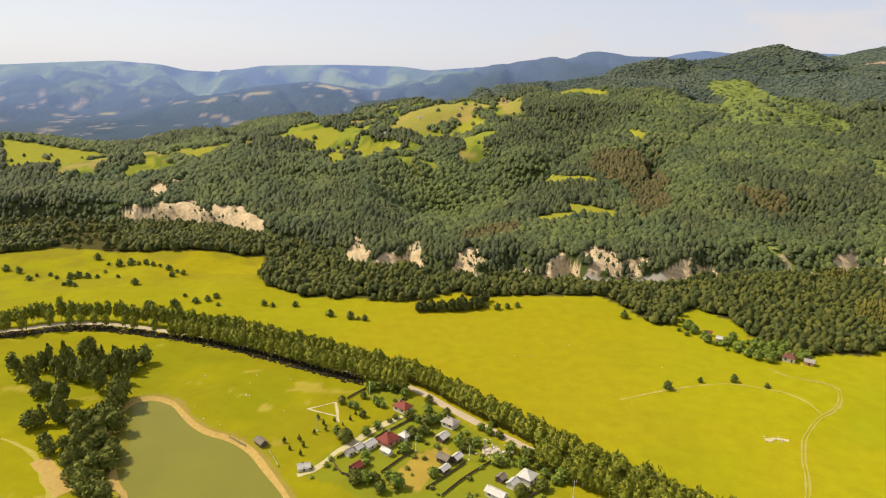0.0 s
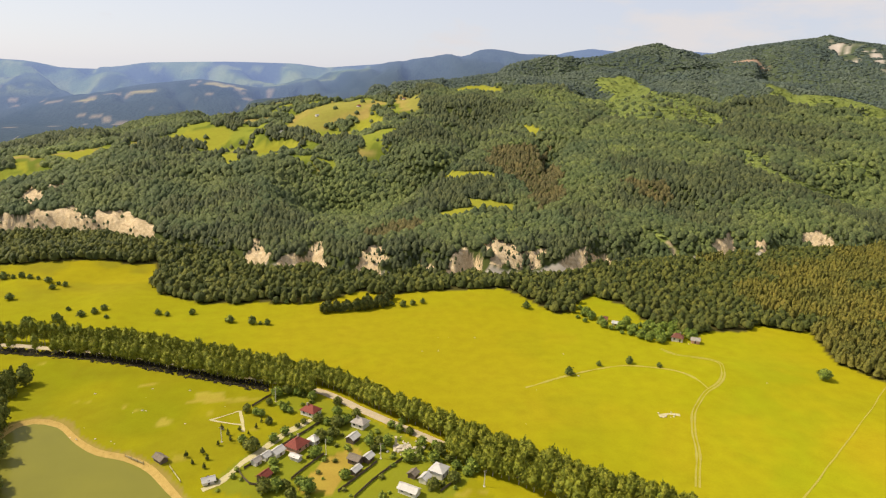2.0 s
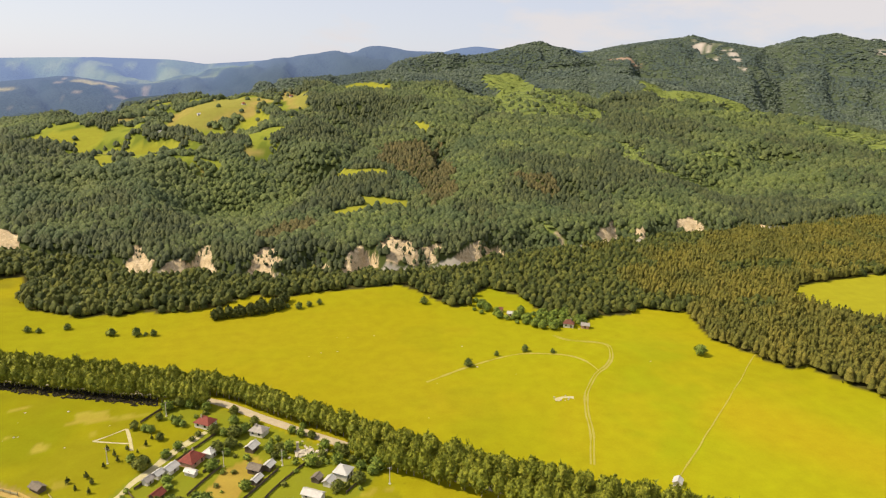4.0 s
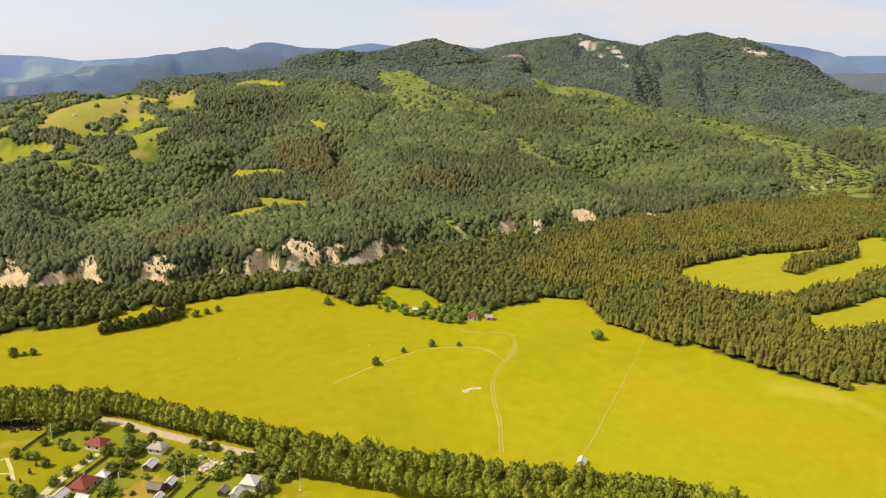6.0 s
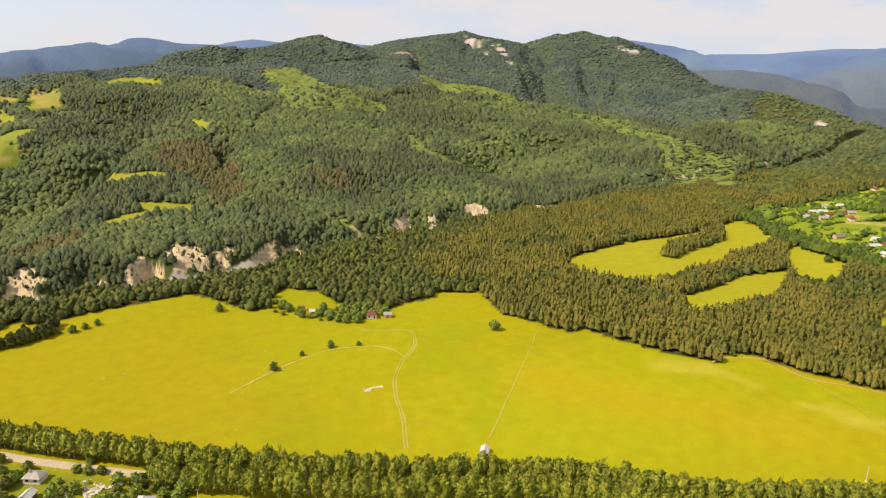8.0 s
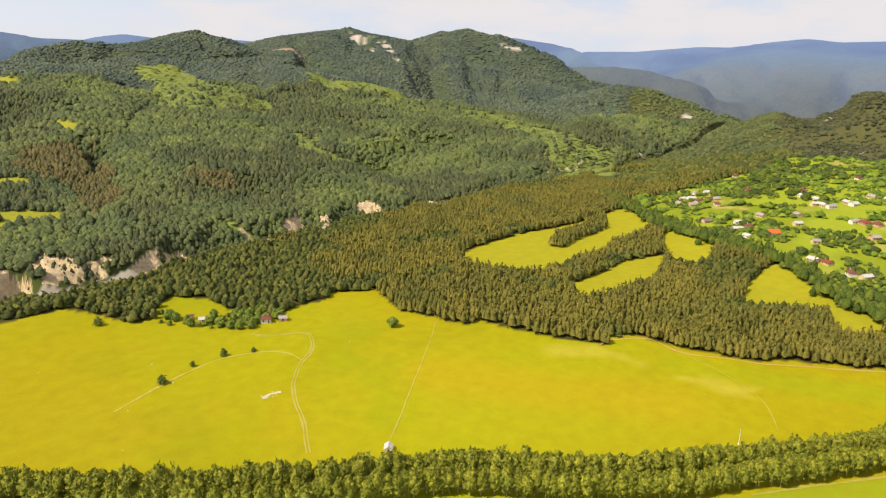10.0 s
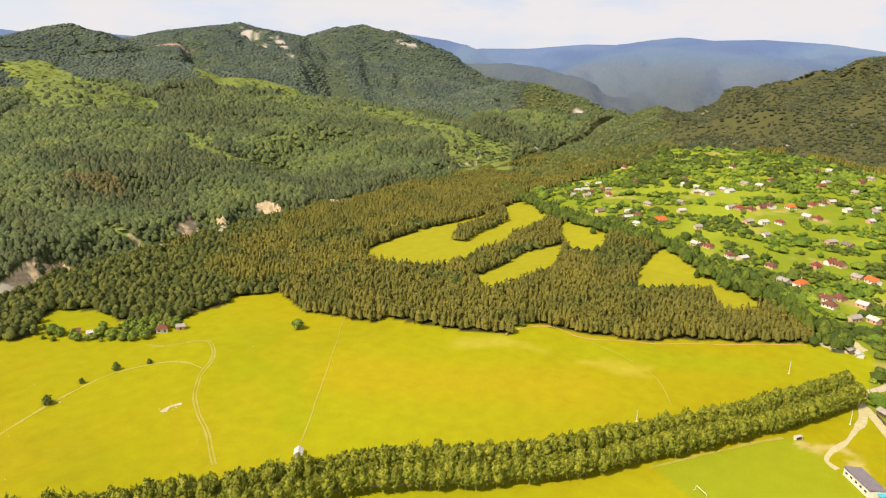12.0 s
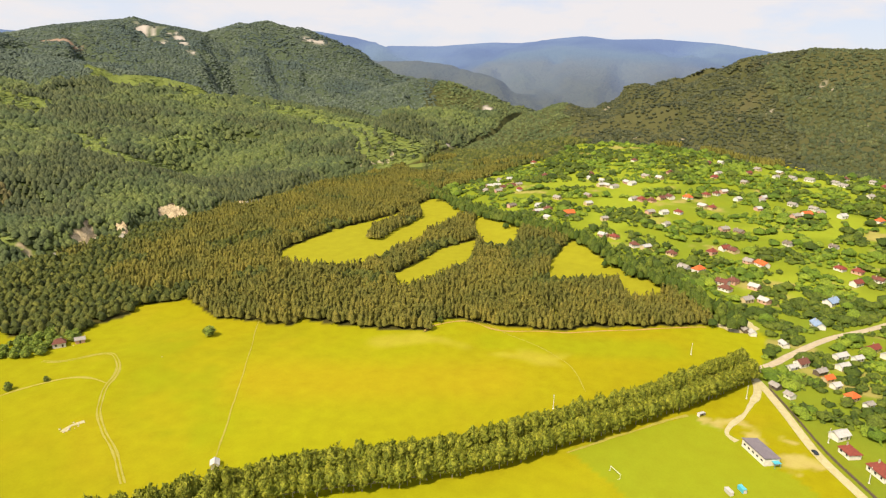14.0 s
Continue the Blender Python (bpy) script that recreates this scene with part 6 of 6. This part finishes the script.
def goal(x, y, turn):
    e = empty("football_goal", x, y, turn=turn)
    part("crossbar", box_mesh("crossbar", M_WHITE, (7.3, 0.14, 0.14, 0, 0, 2.4)), e)
    for s in (-1, 1):
        part("post", box_mesh("post", M_WHITE, (0.14, 0.14, 2.4, s * 3.6, 0, 0)), e)
        part("stay", box_mesh("stay", M_WHITE, (0.08, 1.4, 0.08, s * 3.6, 0.7, 0.1)), e)
    return tagged(e, "white metal football goal on the grass", "goal", "goals of the pitch")


goal(276, 54, 52)


def dugout(x, y, turn, material, label):
    e = empty("dugout", x, y, turn=turn)
    part("roof", box_mesh("roof", material, (4.4, 2.0, 0.15, 0, 0, 1.8)), e)
    part("back", box_mesh("back", material, (4.4, 0.1, 1.8, 0, 0.9, 0)), e)
    for s in (-1, 1):
        part("side", box_mesh("side", M_CONCRETE, (0.1, 1.8, 1.8, s * 2.1, 0, 0)), e)
    part("bench", box_mesh("bench", M_PLANK, (4.0, 0.4, 0.45, 0, 0.6, 0)), e)
    return tagged(e, label, "dugout", "dugouts of the pitch")


dugout(288, 6, 40, M_TIN_WHITE, "pale roofed team dugout beside the pitch")
dugout(293, 1, 40, M_TEAL, "turquoise team dugout beside the pitch")
dugout(355, 27, -35, M_TIN_WHITE, "pale shelter at the pitch corner")

POST = box_mesh("post", M_PLANK, (0.14, 0.14, 1.9, 0, 0, -0.3))


def fence(line, tall=1.4, gap=4.0, material=None, label="weathered plank fence between garden plots"):
    p = curve_through(line, gap) if len(line) > 2 else np.linspace(line[0], line[1], max(2, int(math.dist(line[0], line[1]) / gap) + 1))
    z = height(p[:, 0], p[:, 1])
    e = empty("fence", float(p[0, 0]), float(p[0, 1]), float(z[0]))
    panels = {}
    for i in range(len(p)):
        part("post", POST, e, m=pose(p[i, 0] - p[0, 0], p[i, 1] - p[0, 1], z[i] - z[0]))
        if i + 1 < len(p):
            dx, dy = p[i + 1] - p[i]
            ln = round(math.hypot(dx, dy), 1)
            if ln not in panels:
                k = max(2, int(ln / 0.45))
                panels[ln] = box_mesh("panel", material or M_PLANK, (ln, 0.06, 0.1, ln / 2, 0, 0.35), (ln, 0.06, 0.1, ln / 2, 0, tall - 0.35),
                                      *[(ln / k * 0.93, 0.04, tall - 0.06 * (j % 3), ln * (j + 0.5) / k, 0.05, 0.05) for j in range(k)])
            part("panel", panels[ln], e, m=pose(p[i, 0] - p[0, 0], p[i, 1] - p[0, 1], z[i] - z[0], 0, 0, math.degrees(math.atan2(dy, dx))))
    return tagged(e, label, "fence", "garden fences")


fence([(-26, 266), (-19, 276), (-12, 285)])
fence([(2, 250), (10, 261), (18, 270), (26, 278)])
fence([(-52, 335), (-46, 344), (-38, 354)])
fence([(-5, 255), (3, 264), (13, 276)])
fence([(-48, 276), (-36, 290), (-24, 304), (-14, 316)], label="plank fence along the farm lane")
fence([(-50, 274), (-44, 264), (-36, 262)], label="plank fence round the farmyard")
fence([(-20, 282), (-13, 290)], label="plank fence round the farmyard")
fence([(40, 250), (48, 258)], label="plank fence beside the white house")
fence([(410, -4), (385, -16), (348, -33), (320, -50), (285, -71)], 1.6, 4.0, None, "dark fence along the gravel lane")
fence([(-104, 291), (-94, 284)], 1.0, 4.0, M_DIRT, "pale low fence on the pond shore")
fence([(-82, 281), (-74, 268)], 1.0, 4.0, M_DIRT, "pale low fence on the pond shore")


def car(x, y, turn):
    e = empty("car", x, y, float(height(x, y)) + 0.16, turn)
    v, f = [], []
    prof = [(-2.1, 0.35), (-2.1, 0.85), (-1.3, 0.95), (-0.8, 1.4), (0.7, 1.42), (1.3, 0.95), (2.1, 0.8), (2.1, 0.35)]
    for s in (-1, 1):
        v += [(a, s * (0.86 if b < 1 else 0.68), b) for a, b in prof]
    n = len(prof)
    f = [tuple(range(n)), tuple(reversed(range(n, 2 * n)))] + [(i, i + n, (i + 1) % n + n, (i + 1) % n) for i in range(n)]
    part("body", mesh_of("body", v, f, M_CAR), e)
    for a in (-1.3, 1.3):
        for s in (-1, 1):
            wv = [(math.cos(i * math.pi / 5) * 0.32, k * 0.1, math.sin(i * math.pi / 5) * 0.32) for k in (-1, 1) for i in range(10)]
            wf = [(i, (i + 1) % 10, 10 + (i + 1) % 10, 10 + i) for i in range(10)] + [tuple(range(10)), tuple(reversed(range(10, 20)))]
            part("wheel", mesh_of("wheel", wv, wf, M_RUBBER), e, m=pose(a, s * 0.8, 0.32))
    part("windscreen", box_mesh("windscreen", M_GLASS, (0.06, 1.2, 0.42, 1.06, 0, 0.97)), e)
    return tagged(e, "dark car parked on the gravel lane", "car")


car(345, -28, 28)


def rubble():
    """Heap of pale stones with a standing chimney left of a ruined house."""
    e = empty("ruin", 26, 287)
    rng = random.Random(4)
    part("chimney", box_mesh("chimney", M_STONE, (1.1, 1.1, 5.0, -3, 2.5, -0.2), (1.3, 1.3, 0.2, -3, 2.5, 4.8)), e)
    for i in range(34):
        s = rng.uniform(0.6, 2.0)
        v, f = blob(900 + i, 2, 6, 0.35)
        part("stone", mesh_of("stone", v * (s, s * rng.uniform(0.6, 1), s * 0.9), f, M_STONE), e, m=pose(rng.gauss(0, 4.0), rng.gauss(0, 3.0), -0.15, 0, 0, rng.uniform(0, 360)))
    part("floor_slab", box_mesh("floor_slab", M_STONE, (9, 6, 0.4, 0, 0, -0.1)), e)
    return tagged(e, "pale heap of stones with a lone chimney of a ruined house", "ruin")


rubble()


# ---- tracks and worn ground ----
def ruts(name, line, label, gap=1.7, width=1.0, material=None):
    p = curve_through(line, 3)
    t = np.gradient(p, axis=0)
    t /= np.linalg.norm(t, axis=1)[:, None]
    nrm = np.stack([-t[:, 1], t[:, 0]], 1)
    v, f = [], []
    for c in ((-gap / 2, gap / 2) if gap else (0,)):
        k, n = len(v), len(p)
        for e in (-width / 2, width / 2):
            q = p + nrm * (c + (vnoise(p[:, 0], p[:, 1], 16, 94) - 0.5) * 1.2 + e * (0.4 + 1.2 * vnoise(p[:, 0], p[:, 1], 7, 95)))[:, None]
            v += list(zip(q[:, 0], q[:, 1], height(q[:, 0], q[:, 1]) + 0.09))
        f += [(k + i, k + n + i, k + n + i + 1, k + i + 1) for i in range(n - 1)]
    return tagged(new(name, mesh_of(name, v, f, material or M_RUT)), label, "track", kind="structure")


ruts("track", [(157, 242), (170, 264), (181, 288), (192, 308), (207, 324), (219, 332), (229, 343), (238, 361), (234, 371), (218, 381), (212, 392)], "pale twin-rut track crossing the pasture")
ruts("track", [(211, 328), (208, 344), (200, 356), (179, 367), (161, 365), (133, 357), (104, 345)], "faint worn path over the pasture", 0, 1.6)
ruts("track", [(188, 219), (225, 247), (262, 275), (300, 304), (333, 330)], "thin pale pipeline strip across the plain", 0, 0.6)
ruts("track", [(-64, 262), (-58, 266), (-53, 274), (-50, 281), (-43, 290), (-31, 306), (-20, 319)], "pale dirt lane to the farmyard", 0, 3.2, M_DIRT)
ruts("track", [(-72, 322), (-64, 327), (-58, 331)], "pale straight garden path", 0, 1.0, M_DIRT)
ruts("track", [(-58, 331), (-55, 320), (-53, 309)], "pale straight garden path", 0, 1.2, M_DIRT)
ruts("track", [(-71, 322), (-63, 319), (-55, 316)], "pale straight garden path", 0, 1.0, M_DIRT)
ruts("track", [(416, 4), (398, 2), (372, 6), (350, 12), (341, 12), (337, 7)], "pale gravel drive to the changing block", 0, 3.4, M_DIRT)
ruts("track", [(-214, 285), (-205, 281), (-189, 271), (-175, 254), (-165, 243), (-150, 212)], "pale sandy track by the copse", 0, 2.6)
ruts("bare_patch", [(-185, 268), (-176, 260), (-165, 250), (-159, 245)], "pale sandy ground under the copse", 0, 9.0, M_SAND)
ruts("track", [(282, 79), (300, 68), (325, 52), (352, 34)], "worn strip along the poplars", 0, 1.6)
ruts("track", [(402, 216), (420, 190), (405, 150), (380, 110), (350, 90)], "faint old path over the plain", 0, 0.45)
ruts("track", [(770, 545), (800, 520), (865, 500), (920, 520)], "pale dirt road by the far glade", 0, 6, M_DIRT)
ruts("track", [(500, 18), (510, 22), (522, 28), (532, 34)], "pale gravel pit at the edge of the plain", 0, 22, M_DIRT)
ruts("bare_patch", [(170, 304), (175, 306), (181, 304)], "pale bare patch on the pasture", 0, 4.0, M_DIRT)
ruts("track", [(945, 690), (1000, 700), (1080, 700), (1130, 740)], "pale forest road in the side valley", 0, 7, M_DIRT)
ruts("bare_strip", at((60.2, 437), (61.2, 449), (64, 460), (66.5, 452), (70, 451), (73.2, 451), (76.5, 462), (79.6, 473), (82.5, 488), (85, 500)), "strip of bare reddish earth at the foot of the pines", 0, 1.6, M_EARTH)


# pale stones strewn over the pasture
def strewn_stones():
    rng = np.random.default_rng(77)
    x = np.concatenate([rng.uniform(-150, -40, 22), rng.uniform(40, 300, 14), np.full(8, 175) + rng.normal(size=8) * 3])
    y = np.concatenate([rng.uniform(300, 375, 22), rng.uniform(300, 430, 14), np.full(8, 304) + rng.normal(size=8) * 3])
    s = rng.uniform(0.3, 0.75, len(x))
    return tagged(scatter("stones", x, y, s * 0.8, s, [blob(950 + i, 2, 6, 0.3) for i in range(3)], M_STONE, 0.15), "pale stones strewn over the pasture", "stones", kind="stuff")


strewn_stones()
